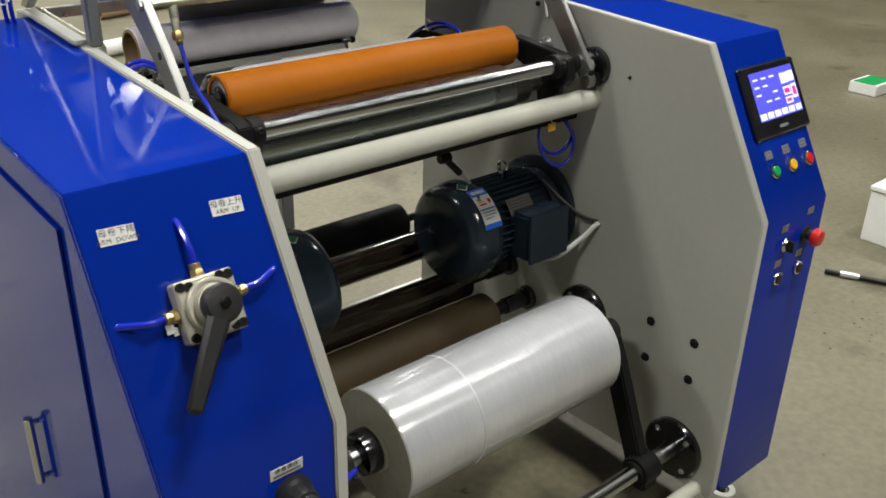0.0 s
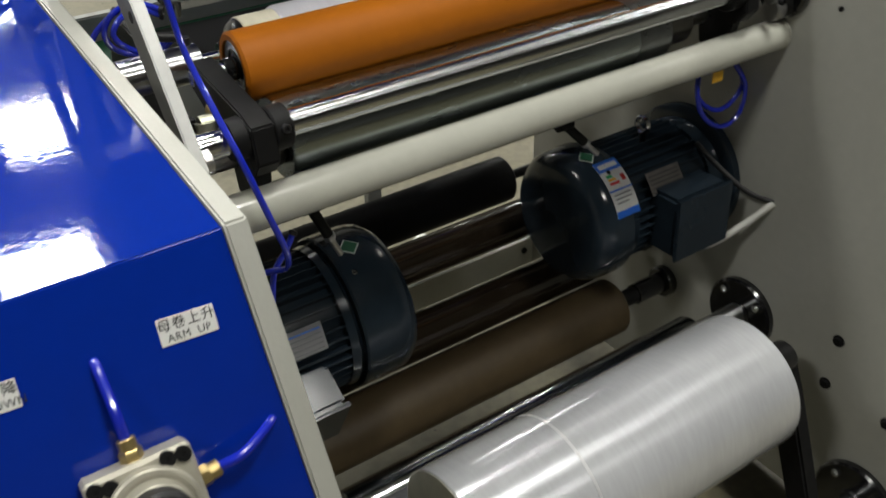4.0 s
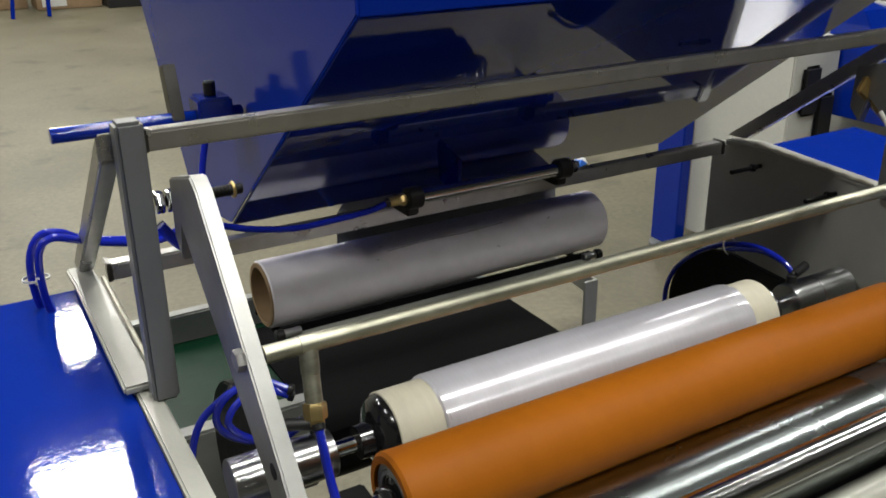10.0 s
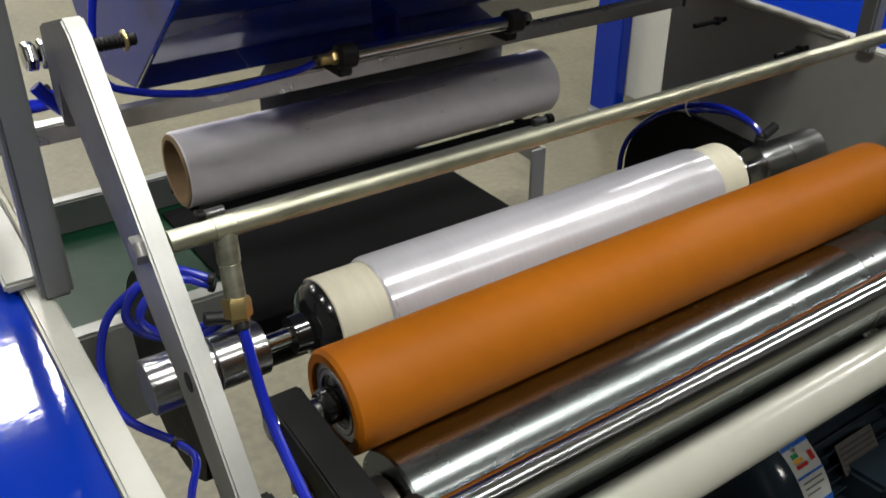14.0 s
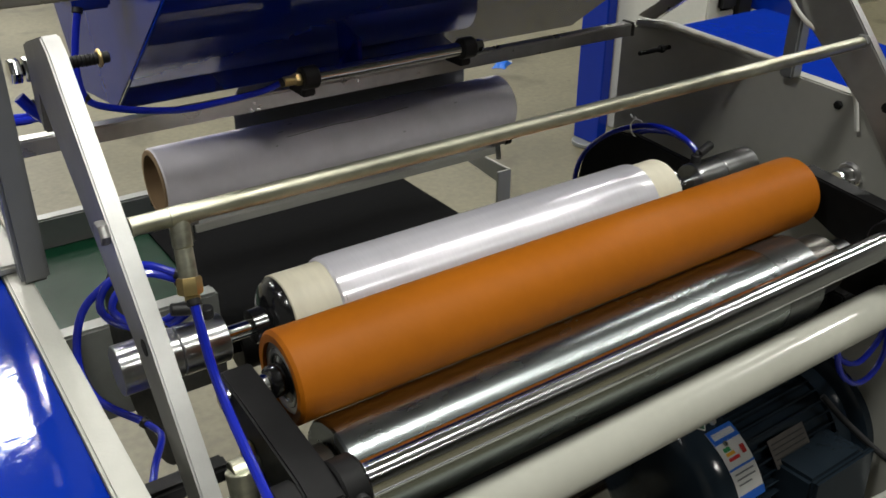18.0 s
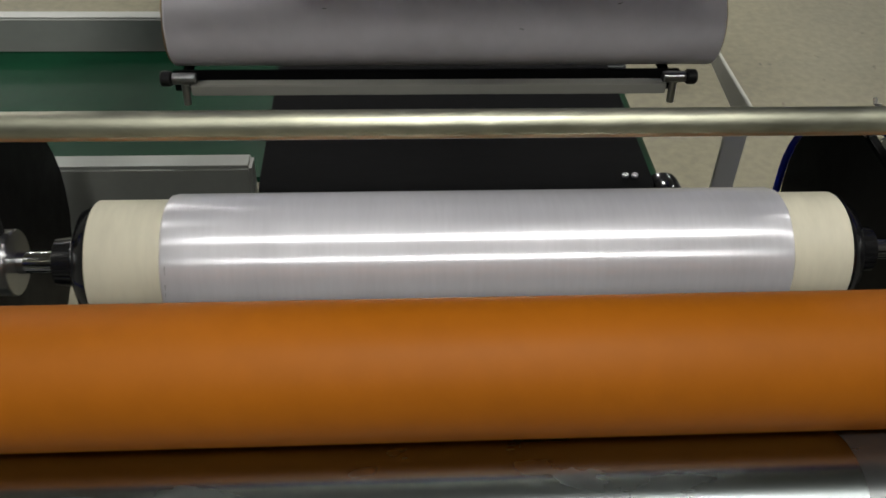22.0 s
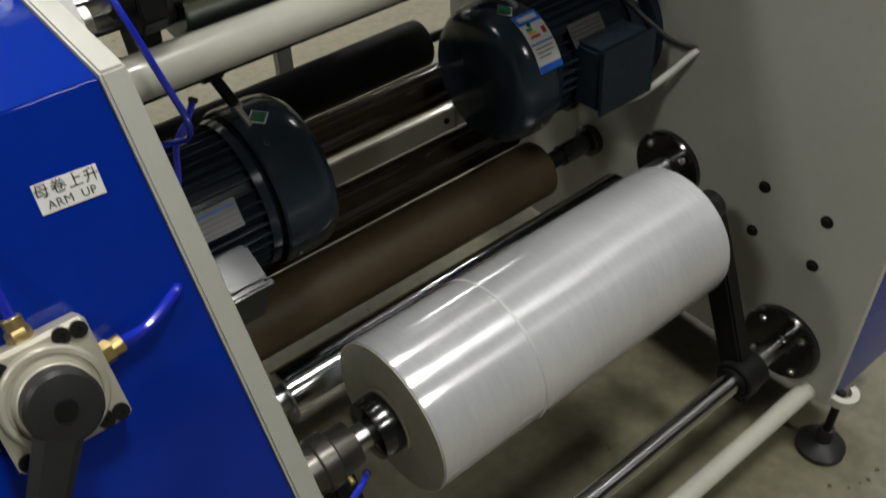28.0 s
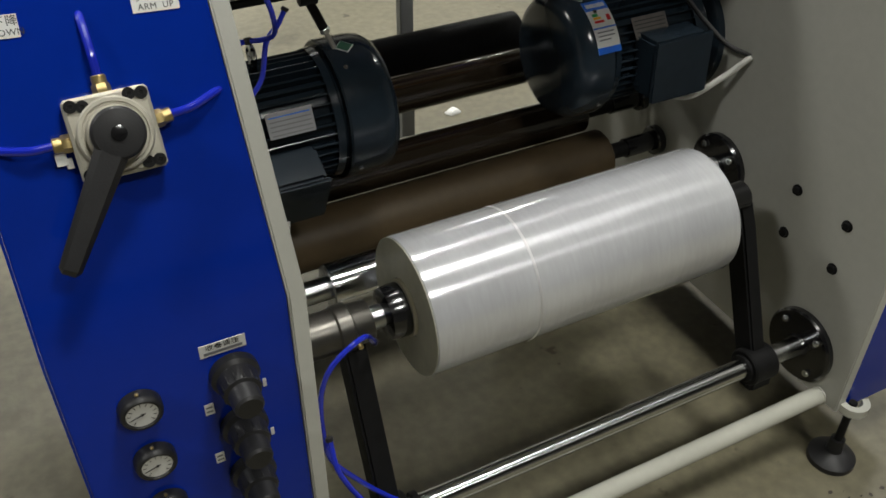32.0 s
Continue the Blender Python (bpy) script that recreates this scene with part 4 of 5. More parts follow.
bar = slab(0.024, 0.125, 0.013, 0.005, 0, -0.068, 0.052)
for v in bar.verts:
    k = min(1.0, max(0.0, (-v.co.y - 0.01) / 0.12))
    v.co.x *= 1.25 - 0.45 * k
    v.co.z += 0.004 * math.sin(k * math.pi)
bar.transform(Matrix.Rotation(radians(-34), 4, "Z"))
part("lever", P(join(hub, bar)), "plastic", vt, "long black plastic lever")
part("lever_screw", P(lathe([(0.064, 0.0070), (0.0685, 0.0068), (0.069, 0.004)], 0, 0, 20, "z")), "blackgloss", vt)
for ax, ay, tip in ((0, 1, 0.052), (1, 0.12, 0.048), (-1, 0.02, 0.048)):
    d = Vector((ax, ay, 0)).normalized()
    a, b = d * 0.036 + Vector((0, 0, 0.012)), d * (0.036 + 0.018) + Vector((0, 0, 0.012))
    f = part("brass_fitting", P(join(hexnut(a, d, 0.0085, 0.010), between(a + d * 0.009, b, 0.0068))), "brass", vt, "brass push-in fitting")
    part("hose_stub", P(hose_bm([b, b + d * 0.02 + Vector((0, 0, 0.002)), b + d * tip + Vector((0.0, 0.006 if ax else 0, -0.010)), b + d * (tip + 0.008) + Vector((0, 0.006 if ax else 0, -0.026))], 0.004, 8, 10)), "hose", vt, "blue hose into the cover")
part("thread_tape", P(join(slab(0.010, 0.012, 0.002, 0.0005, -0.050, -0.012, 0.006), slab(0.006, 0.010, 0.002, 0.0005, -0.044, -0.017, 0.004))), "label", vt, "torn white thread tape")

# ---- rear frame of grey square tube ----
def sq(p, q, w, mk="greysteel", b=0.002, roll=0.0):
    p, q = Vector(p), Vector(q)
    d = (q - p)
    bm = box(-w / 2, w / 2, -w / 2, w / 2, 0, d.length, b)
    up = Vector((0, 0, 1)) if abs(d.normalized().z) < 0.9 else Vector((0, 1, 0))
    z = d.normalized()
    x = up.cross(z).normalized()
    y = z.cross(x)
    bm.transform(Matrix(((x.x, y.x, z.x, p.x), (x.y, y.y, z.y, p.y), (x.z, y.z, z.z, p.z), (0, 0, 0, 1))))
    return bm

def a_frame(x, s):
    t = thing("a_frame", (x, 0.8, 1.165), "grey welded A-shaped steel post on the side plate", "frame post", "rear frame posts")
    part("post", box(x - 0.012, x + 0.010, 0.702, 0.724, top_z(0.713), 1.437, 0.003), "greysteel", t, "upright square tube")
    part("brace", prism([(0.7245, 1.427), (0.7245, 1.402), (0.975, 1.216), (1.010, 1.216)], x - 0.009 - s * 0.014, x + 0.007 - s * 0.014, 0.002), "rawsteel", t, "sloping brace")
    part("foot_plate", prism([(0.726, top_z(0.726) + 0.0005), (0.95, top_z(0.95) + 0.0005), (1.012, 1.2005), (1.012, 1.209), (0.95, top_z(0.95) + 0.0085), (0.726, top_z(0.726) + 0.0085)], x - 0.014 - s * 0.018, x + 0.012 - s * 0.018, 0.002), "plate", t, "painted foot plate with rough welds")
    part("weld_bead", hose_bm([(x - s * 0.003, 0.74 + 0.015 * k, top_z(0.74 + 0.015 * k) + 0.0095 + 0.0012 * (k % 2)) for k in range(15)], 0.0028, 3, 6), "cast", t, "grey weld bead")
    return t
a_frame(0.003, 1)
a_frame(0.986, -1)
def square_bar(x0, x1, y, z, w, label):
    t = thing("square_bar", ((x0 + x1) / 2, y, z), label, "frame bar", "rear frame bars")
    part("bar", sq((x0, y, z), (x1, y, z), w), "rawsteel", t)
    for x in (x0 + 0.002, x1 - 0.002):
        part("weld", join(box(x - 0.003, x + 0.003, y - w / 2 - 0.002, y + w / 2 + 0.002, z + w / 2 - 0.001, z + w / 2 + 0.002, 0.001), box(x - 0.003, x + 0.003, y - w / 2 - 0.002, y - w / 2 + 0.001, z - w / 2, z + w / 2 - 0.0012, 0.001)), "darksteel", t, "dark weld seam")
square_bar(0.0135, 0.9735, 0.7295, 1.4155, 0.017, "bare steel square bar across the rear frame")
square_bar(0.014, 0.984, 1.018, 1.195, 0.020, "bare steel square bar below the hopper")

# ---- small air cylinder on the lower square bar ----
ac = thing("air_cylinder", (0.5, 0.965, 1.228), "slim chrome air cylinder with black end blocks", "air cylinder")
part("tube", rod(0.395, 0.612, 0.968, 1.230, 0.009, 0.001, 28), "chrome", ac)
for a in (0.375, 0.612):
    part("end_block", join(rod(a, a + 0.022, 0.968, 1.230, 0.0145, 0.002, 28), box(a + 0.002, a + 0.020, 0.968, 1.008, 1.205, 1.225, 0.002)), "plastic", ac, "black end block")
part("port_fitting", join(hexnut((0.375, 0.968, 1.230), (-1, 0, 0), 0.008, 0.008), rod(0.352, 0.368, 0.968, 1.230, 0.0062, 0.001, 20)), "brass", ac, "brass port fitting")
part("rod_nut", hexnut((0.634, 0.968, 1.230), (1, 0, 0), 0.009, 0.014), "chrome", ac)

# ---- grey core in its cradle ----
GC = (1.105, 1.079)
gc = thing("loaded_core", (0.51, GC[0], GC[1]), "lilac-grey film wrapped paper core lying in a cradle", "paper core")
part("wrap", sleeve(0.221, 0.793, *GC, 0.0475, 0.0455, 0.002, 72), "greycore", gc, "wrinkled lilac-grey wrapping")
part("tube", sleeve(0.219, 0.794, *GC, 0.0454, 0.0385, 0.001, 64), "card", gc, "brown cardboard tube")
part("crack", hose_bm([(0.40, GC[0] - 0.030, GC[1] + 0.0364), (0.47, GC[0] - 0.0275, GC[1] + 0.0386), (0.53, GC[0] - 0.0285, GC[1] + 0.0380), (0.60, GC[0] - 0.026, GC[1] + 0.0398)], 0.0005, 8, 6), "greyink", gc, "dark crease in the wrapping")
random.seed(3)
for k in range(7):
    x, a = random.uniform(0.26, 0.76), radians(random.uniform(100, 175))
    dx, da = random.uniform(0.002, 0.008), random.uniform(-0.05, 0.05)
    part("scuff", hose_bm([(x + dx * q, GC[0] + 0.0474 * math.cos(a + da * q), GC[1] + 0.0474 * math.sin(a + da * q)) for q in (0, 0.5, 1)], 0.0004, 4, 5), "greyink", gc)
cr = thing("core_cradle", (0.5, 1.07, 1.04), "dark steel cradle rails with black clamp screws", "core cradle")
part("front_rail", box(0.225, 0.750, 1.049, 1.054, 1.026, 1.049, 0.001), "belt", cr, "dark front rail")
part("rail_lip", box(0.244, 0.734, 1.036, 1.0485, 1.028, 1.040, 0.001), "plate", cr, "bright rail lip")
part("rear_rail", box(0.225, 0.750, 1.152, 1.158, 1.026, 1.049, 0.001), "belt", cr)
for x in (0.238, 0.742):
    c = part("clamp_screw", join(rod(x - 0.012, x + 0.012, 1.042, 1.045, 0.006, 0.001, 16), between((x, 1.042, 1.045), (x, 1.038, 1.017), 0.004)), "steel", cr)
    part("knob", rod(x + (0.012 if x > 0.5 else -0.024), x + (0.024 if x > 0.5 else -0.012), 1.042, 1.045, 0.008, 0.002, 16), "plastic", c)
part("back_plate", prism([(1.1585, 1.028), (1.1615, 1.028), (1.1615, 1.150), (1.1285, 1.1835), (1.1255, 1.1815), (1.1585, 1.149)], 0.36, 0.76, 0.0005), "greysteel", cr, "grey sheet back plate under the hopper")
for x in (0.232, 0.745):
    part("end_strap", box(x - 0.005, x + 0.005, 1.0545, 1.1515, 1.026, 1.032, 0.001), "belt", cr)
# ---- hopper above the cradle ----
HX0, HX1 = 0.197, 0.958
hp = thing("core_hopper", (0.577, 1.1, 1.22), "glossy blue sheet-metal core hopper with sloping underside", "hopper")
part("front_panel", prism([(0.700, 1.500), (0.700, 1.622), (0.703, 1.622), (0.703, 1.501)], HX0, HX1, 0.0005), "blue", hp, "flat blue front panel")
# Same paint as the front panel; the shade below is in the colour.
part("underside", prism([(0.7005, 1.499), (1.125, 1.180), (1.127, 1.183), (0.7035, 1.502)], HX0, HX1, 0.0005), "bluedark", hp, "mirror-glossy blue sloping underside with shade in its colour")
part("end_panel", prism([(0.702, 1.622), (0.702, 1.502), (1.125, 1.184), (1.30, 1.160), (1.62, 1.622)], HX0 - 0.003, HX0 - 0.0005, 0.0005), "blueend", hp, "glossy blue end panel")
part("end_panel", prism([(0.702, 1.622), (0.702, 1.502), (1.125, 1.184), (1.30, 1.160), (1.62, 1.622)], HX1 + 0.0005, HX1 + 0.003, 0.0005), "blueend", hp, "glossy blue end panel")
part("back_panel", prism([(1.300, 1.163), (1.617, 1.622), (1.614, 1.622), (1.297, 1.163)], HX0, HX1, 0.0005), "blue", hp)
part("rim", join(box(HX0 - 0.004, HX1 + 0.004, 0.694, 0.712, 1.6222, 1.626, 0.001), box(HX0 - 0.012, HX0 + 0.006, 0.713, 1.62, 1.6222, 1.626, 0.001), box(HX1 - 0.006, HX1 + 0.012, 0.713, 1.62, 1.6222, 1.626, 0.001)), "blue", hp, "folded top rim")
for by, bz in ((0.738, 1.576), (1.58, 1.60)):
    part("bolt", join(hexnut((HX0 - 0.003, by, bz), (-1, 0, 0), 0.0085, 0.007), rod(HX0 - 0.014, HX0 - 0.009, by, bz, 0.005, 0.001, 16)), "black", hp)
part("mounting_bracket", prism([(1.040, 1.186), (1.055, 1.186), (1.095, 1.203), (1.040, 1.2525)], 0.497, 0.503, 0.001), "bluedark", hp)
# ---- blue stop rod with clamp block beside the hopper ----
sr = thing("stop_rod", (0.09, 1.0, 1.36), "blue painted rod with clamp block beside the hopper", "stop rod")
part("rod", rod(-0.02, 0.19, 1.02, 1.357, 0.0085, 0.001, 20), "blue", sr)
part("clamp_block", box(0.135, 0.175, 1.00, 1.04, 1.335, 1.380, 0.003), "blue", sr)
part("clamp_screw", rod(1.380, 1.396, 0.155, 1.02, 0.007, 0.001, 16, "z"), "plastic", sr)
part("flag_plate", prism([(1.010, 1.358), (1.030, 1.352), (1.050, 1.412), (1.030, 1.418)], 0.108, 0.122, 0.001), "darksteel", sr, "small aluminium plate")
bs = thing("stop_bolt", (0.07, 0.78, 1.345), "black threaded stop bolt with chrome nuts", "stop bolt")
part("thread", rod(0.028, 0.108, 0.780, 1.345, 0.0048, 0.001, 14), "black", bs)
for k in range(16):
    part("thread_ridge", rod(0.050 + 0.0034 * k, 0.0514 + 0.0034 * k, 0.780, 1.345, 0.0056, 0.0004, 14), "black", bs)
for a in (0.0275, 0.0385):
    part("nut", hexnut((a, 0.780, 1.345), (1, 0, 0), 0.0105, 0.009), "chrome", bs)
part("washer", rod(0.098, 0.101, 0.780, 1.345, 0.008, 0.001, 20), "brass", bs)

# ---- conveyor behind ----
cv = thing("belt_conveyor", (0.35, 1.3, 0.85), "green belt conveyor with grey steel side rails", "conveyor")
part("green_belt", join(box(-0.30, 0.765, 1.14, 1.47, 0.842, 0.850, 0.002), lathe([(1.14, 0.030), (1.47, 0.030)], 0.772, 0.806, 40, "y")), "green", cv, "dark green conveyor belt")
bb = prism([(1.075, 0.80), (1.085, 0.84), (1.12, 0.856), (1.44, 0.856), (1.44, 0.852), (1.12, 0.852), (1.089, 0.838), (1.079, 0.80)], 0.285, 0.772, 0.0005)
part("black_sheet", bb, "belt", cv, "matt black fabric sheet over the belt")
part("rear_rail", box(-0.40, 0.82, 1.475, 1.50, 0.80, 0.90, 0.003), "railgrey", cv, "grey rear side rail")
part("front_rail", box(-0.40, 0.283, 1.095, 1.125, 0.745, 0.898, 0.004), "railgrey", cv, "grey front side rail")
part("end_roller", rod(0.30, 0.755, 1.10, 0.79, 0.035, 0.002, 36), "black", cv)
eb = part("end_bearing", lathe([(1.112, 0.0), (1.112, 0.022), (1.118, 0.026), (1.140, 0.026)], 0.790, 0.826, 36, "y"), "blackgloss", cv, "round black bearing housing at the belt end")
part("screw", capscrew((0.790, 1.112, 0.826), (0, -1, 0), 0.006, 0.005), "plastic", eb)
for dx in (-0.04, -0.052):
    part("fixing_screw", capscrew((0.790 + dx, 1.125, 0.857), (0, 0, 1), 0.004, 0.004), "steel", cv)
part("leg", box(-0.05, 0.0, 1.48, 1.51, 0.0, 0.80, 0.003), "greysteel", cv)
part("leg", box(0.77, 0.81, 1.44, 1.47, 0.0, 0.84, 0.003), "greysteel", cv)
part("end_bracket", join(box(0.902, 0.934, 1.238, 1.244, 0.66, 0.884, 0.001), prism([(1.244, 0.884), (1.44, 0.884), (1.44, 0.862), (1.244, 0.842)], 0.928, 0.934, 0.001)), "plate", cv, "pale grey angled bracket")

# ---- hoses and cables ----
def hose(name, pts, r=0.004, mk="hose", label="glossy blue plastic air hose", cat="air hose", group="air hoses"):
    if mk != "hose" or len(pts) < 4:
        return solo(name, hose_bm(pts, r), mk, label, cat, group)
    t = thing(name, pts[0], label, cat, group)
    part("tube", hose_bm(pts, r), mk, t)
    for p, q in ((pts[0], pts[1]), (pts[-1], pts[-2])):
        p, q = Vector(p), Vector(q)
        part("push_ring", between(p - (q - p).normalized() * 0.001, p + (q - p).normalized() * 0.005, r * 1.45, 14), "plastic", t, "black push-in ring")
    return t
hose("air_hose", [(0.0850, 0.5695, 1.2165), (0.083, 0.535, 1.165), (0.082, 0.475, 1.125), (0.088, 0.425, 1.075), (0.102, 0.405, 1.01), (0.115, 0.405, 0.962), (0.121, 0.425, 0.925), (0.113, 0.455, 0.905), (0.095, 0.47, 0.90)], 0.0038)
hose("air_hose", [(0.095, 0.47, 0.900), (0.060, 0.475, 0.893), (0.030, 0.470, 0.865), (0.026, 0.455, 0.830), (0.060, 0.447, 0.815), (0.100, 0.450, 0.845), (0.118, 0.462, 0.895), (0.140, 0.47, 0.915), (0.155, 0.475, 0.935)], 0.0038)
hose("air_hose", [(0.137, 0.770, 1.127), (0.107, 0.790, 1.137), (0.077, 0.795, 1.126), (0.064, 0.800, 1.101), (0.075, 0.798, 1.078), (0.105, 0.785, 1.070), (0.146, 0.762, 1.096)])
hose("air_hose", [(0.137, 0.772, 1.119), (0.108, 0.782, 1.131), (0.082, 0.782, 1.122), (0.071, 0.780, 1.103), (0.088, 0.778, 1.083), (0.115, 0.770, 1.074), (0.144, 0.757, 1.094)])
hose("air_hose", [(0.868, 0.752, 1.092), (0.866, 0.775, 1.106), (0.864, 0.815, 1.112), (0.863, 0.862, 1.102), (0.862, 0.916, 1.074), (0.861, 0.964, 1.030), (0.861, 0.985, 0.985), (0.861, 0.985, 0.93)])
hose("air_hose", [(0.870, 0.756, 1.092), (0.878, 0.785, 1.099), (0.879, 0.825, 1.100), (0.878, 0.881, 1.082), (0.877, 0.940, 1.040), (0.876, 0.978, 0.985), (0.876, 0.985, 0.93)])
hose("air_hose", [(0.950, 0.515, 0.955), (0.975, 0.505, 0.925), (0.987, 0.500, 0.896), (0.971, 0.500, 0.870), (0.938, 0.498, 0.862), (0.905, 0.500, 0.876), (0.880, 0.502, 0.905), (0.885, 0.508, 0.945)], 0.0042)
hose("air_hose", [(0.955, 0.512, 0.950), (0.982, 0.492, 0.900), (0.980, 0.489, 0.855), (0.955, 0.488, 0.836), (0.920, 0.488, 0.842), (0.885, 0.490, 0.872), (0.872, 0.495, 0.910), (0.885, 0.508, 0.943)], 0.0042)
hose("air_hose", [(0.150, 0.198, 0.535), (0.115, 0.150, 0.600), (0.063, 0.130, 0.590), (0.042, 0.130, 0.540), (0.039, 0.130, 0.465), (0.047, 0.130, 0.403), (0.085, 0.130, 0.335), (0.125, 0.115, 0.290), (0.165, 0.095, 0.262)])
hose("air_hose", [(0.012, 0.070, 0.400), (0.060, 0.062, 0.375), (0.110, 0.060, 0.345), (0.165, 0.060, 0.292), (0.199, 0.062, 0.235), (0.160, 0.062, 0.242), (0.090, 0.064, 0.330), (0.045, 0.085, 0.420), (0.042, 0.115, 0.47)])
hose("air_hose", [(0.352, 0.968, 1.230), (0.327, 0.972, 1.222), (0.282, 0.975, 1.218), (0.238, 0.975, 1.217), (0.204, 0.975, 1.221), (0.159, 0.975, 1.232), (0.128, 0.975, 1.247), (0.122, 0.978, 1.275), (0.128, 0.988, 1.305), (0.140, 1.002, 1.338)])
hose("air_hose", [(0.128, 0.977, 1.250), (0.075, 0.962, 1.246), (0.030, 0.945, 1.255), (-0.014, 0.935, 1.268), (-0.036, 0.930, 1.281), (-0.056, 0.930, 1.281), (-0.068, 0.932, 1.258), (-0.068, 0.938, 1.215), (-0.058, 0.945, 1.180), (-0.036, 0.945, 1.1665), (-0.020, 0.940, 1.1665)])
hose("air_hose", [(0.066, 0.955, 1.262), (0.074, 0.950, 1.249), (0.050, 0.938, 1.250), (0.010, 0.925, 1.262), (-0.022, 0.915, 1.275), (-0.046, 0.912, 1.283), (-0.060, 0.914, 1.270), (-0.062, 0.920, 1.230), (-0.056, 0.928, 1.195), (-0.040, 0.930, 1.1705), (-0.022, 0.926, 1.1705)])
hose("air_hose", [(0.030, 0.775, 1.325), (0.042, 0.772, 1.308), (0.058, 0.768, 1.296)], 0.005)
hose("power_cable", [(0.905, 0.520, 0.598), (0.930, 0.470, 0.610), (0.965, 0.430, 0.660), (0.988, 0.405, 0.700), (0.996, 0.401, 0.708)], 0.006, "cable", "white power cable from the motor box", "cable", "motor cables")
hose("power_cable", [(0.930, 0.530, 0.790), (0.945, 0.495, 0.760), (0.970, 0.440, 0.722), (0.996, 0.402, 0.709)], 0.0045, "plastic", "black cable from the motor to the side plate", "cable", "motor cables")
hose("power_cable", [(0.125, 0.490, 0.575), (0.105, 0.455, 0.545), (0.070, 0.425, 0.530), (0.030, 0.41, 0.535)], 0.006, "cable", "white power cable below the motor box", "cable", "motor cables")

hose("air_hose", [(0.073, 0.74, 0.993), (0.039, 0.77, 1.018), (0.034, 0.8, 1.049), (0.05, 0.81, 1.095), (0.086, 0.8, 1.13)])
hose("air_hose", [(0.073, 0.74, 0.993), (0.076, 0.7, 1.003), (0.057, 0.66, 1.006), (0.04, 0.62, 1.009)], 0.0036)

# ---- fittings by the pivot shaft ----
def pivot_flange(x, s):
    t = thing("pivot_flange", (x, TH[0], TH[1]), "round black flange holding the pivot shaft", "flange", "pivot flanges")
    part("ring", lathe([(x, 0.044), (x + s * 0.012, 0.044), (x + s * 0.016, 0.040), (x + s * 0.016, 0.018)], TH[0] - 0.004, TH[1] - 0.018, 40), "blackgloss", t)
    part("boss", rod(min(x + s * 0.012, x + s * 0.034), max(x + s * 0.012, x + s * 0.034), TH[0] - 0.006, TH[1] - 0.045, 0.017, 0.002, 36), "rawsteel", t, "turned steel boss")
pivot_flange(0.0, 1)
pivot_flange(W, -1)
vb2 = thing("air_fitting_block", (0.06, 0.54, 1.05), "black block with steel air fittings beside the drum", "air fitting")
part("block", box(0.012, 0.088, 0.545, 0.565, 1.058, 1.074, 0.003), "black", vb2, "black steel block")
part("elbow", join(between((0.092, 0.535, 1.075), (0.092, 0.520, 1.022), 0.0125), between((0.085, 0.537, 1.072), (0.112, 0.537, 1.072), 0.010)), "galv", vb2, "dull metal elbow")
part("tee", join(rod(0.030, 0.105, 0.52, 1.045, 0.009, 0.001, 20), rod(0.02, 0.05, 0.505, 1.020, 0.012, 0.001, 20)), "steel", vb2)
part("gland", join(hexnut((0.110, 0.545, 1.078), (1, 0, 0), 0.006, 0.010), rod(0.100, 0.108, 0.545, 1.078, 0.011, 0.002, 18)), "brass", vb2)
ft = thing("air_fitting_block", (0.925, 0.55, 1.0), "chrome clip and fittings above the motor", "air fitting")
part("clip", join(box(0.915, 0.935, 0.530, 0.545, 0.985, 1.020, 0.002), between((0.925, 0.537, 0.99), (0.925, 0.530, 0.93), 0.006)), "chrome", ft)
part("valve", box(0.905, 0.945, 0.520, 0.545, 0.930, 0.965, 0.003), "plastic", ft, "black flow valve")
part("tag", box(0.878, 0.902, 0.4745, 0.476, 0.932, 0.950, 0.0002), "yellow", ft, "small yellow tag")
part("tag_string", between((0.895, 0.476, 0.948), (0.915, 0.522, 0.955), 0.0012, 6), "label", ft)
rl = thing("plate_bolt", (0.98, 0.600, 1.088), "domed steel bolt with washer on the side plate", "bolt")
part("eye", lathe([(0.962, 0.0), (0.962, 0.009), (0.966, 0.0115), (0.985, 0.0115)], 0.600, 1.088, 28), "chrome", rl)
part("washer", rod(0.985, 0.9935, 0.600, 1.088, 0.017, 0.003, 32), "rawsteel", rl)
part("screw", rod(0.99, W, 0.600, 1.088, 0.006, 0.001, 12), "black", rl)
for y, z in ((0.94, 1.180), (0.80, 1.174)):
    st = thing("stop_pin", (0.96, y, z), "black threaded pin in the side plate", "stop pin", "stop pins")
    part("pin", rod(0.930, W, y, z, 0.0036, 0.001, 12), "black", st)
    part("nut", hexnut((0.975, y, z), (1, 0, 0), 0.0065, 0.008), "black", st)
yb = thing("angle_bracket", (0.93, 0.72, 1.33), "yellow zinc bracket with two dark bolts", "bracket")
ybm = box(-0.062, 0.062, -0.004, 0.004, -0.012, 0.012, 0.002)
ybm.transform(Matrix.Translation((0.978, 0.740, 1.318)) @ Matrix.Rotation(radians(36), 4, "Y"))
part("plate", ybm, "wood", yb)
for d in (-0.018, 0.012):
    part("bolt", hexnut((0.985 + d, 0.736, 1.313 - d * 0.73), (0, -1, 0), 0.0075, 0.006), "black", yb)
hose("signal_wire", [(0.925, 0.705, 1.325), (0.935, 0.680, 1.290), (0.955, 0.640, 1.255), (0.975, 0.61, 1.20), (0.985, 0.60, 1.15)], 0.003, "cable", "thin pale wire beside the lift arm", "cable", "signal wires")

cbm = thing("cross_bar", (0.5, 0.535, 0.945), "black flat steel bar below the drum", "frame bar")
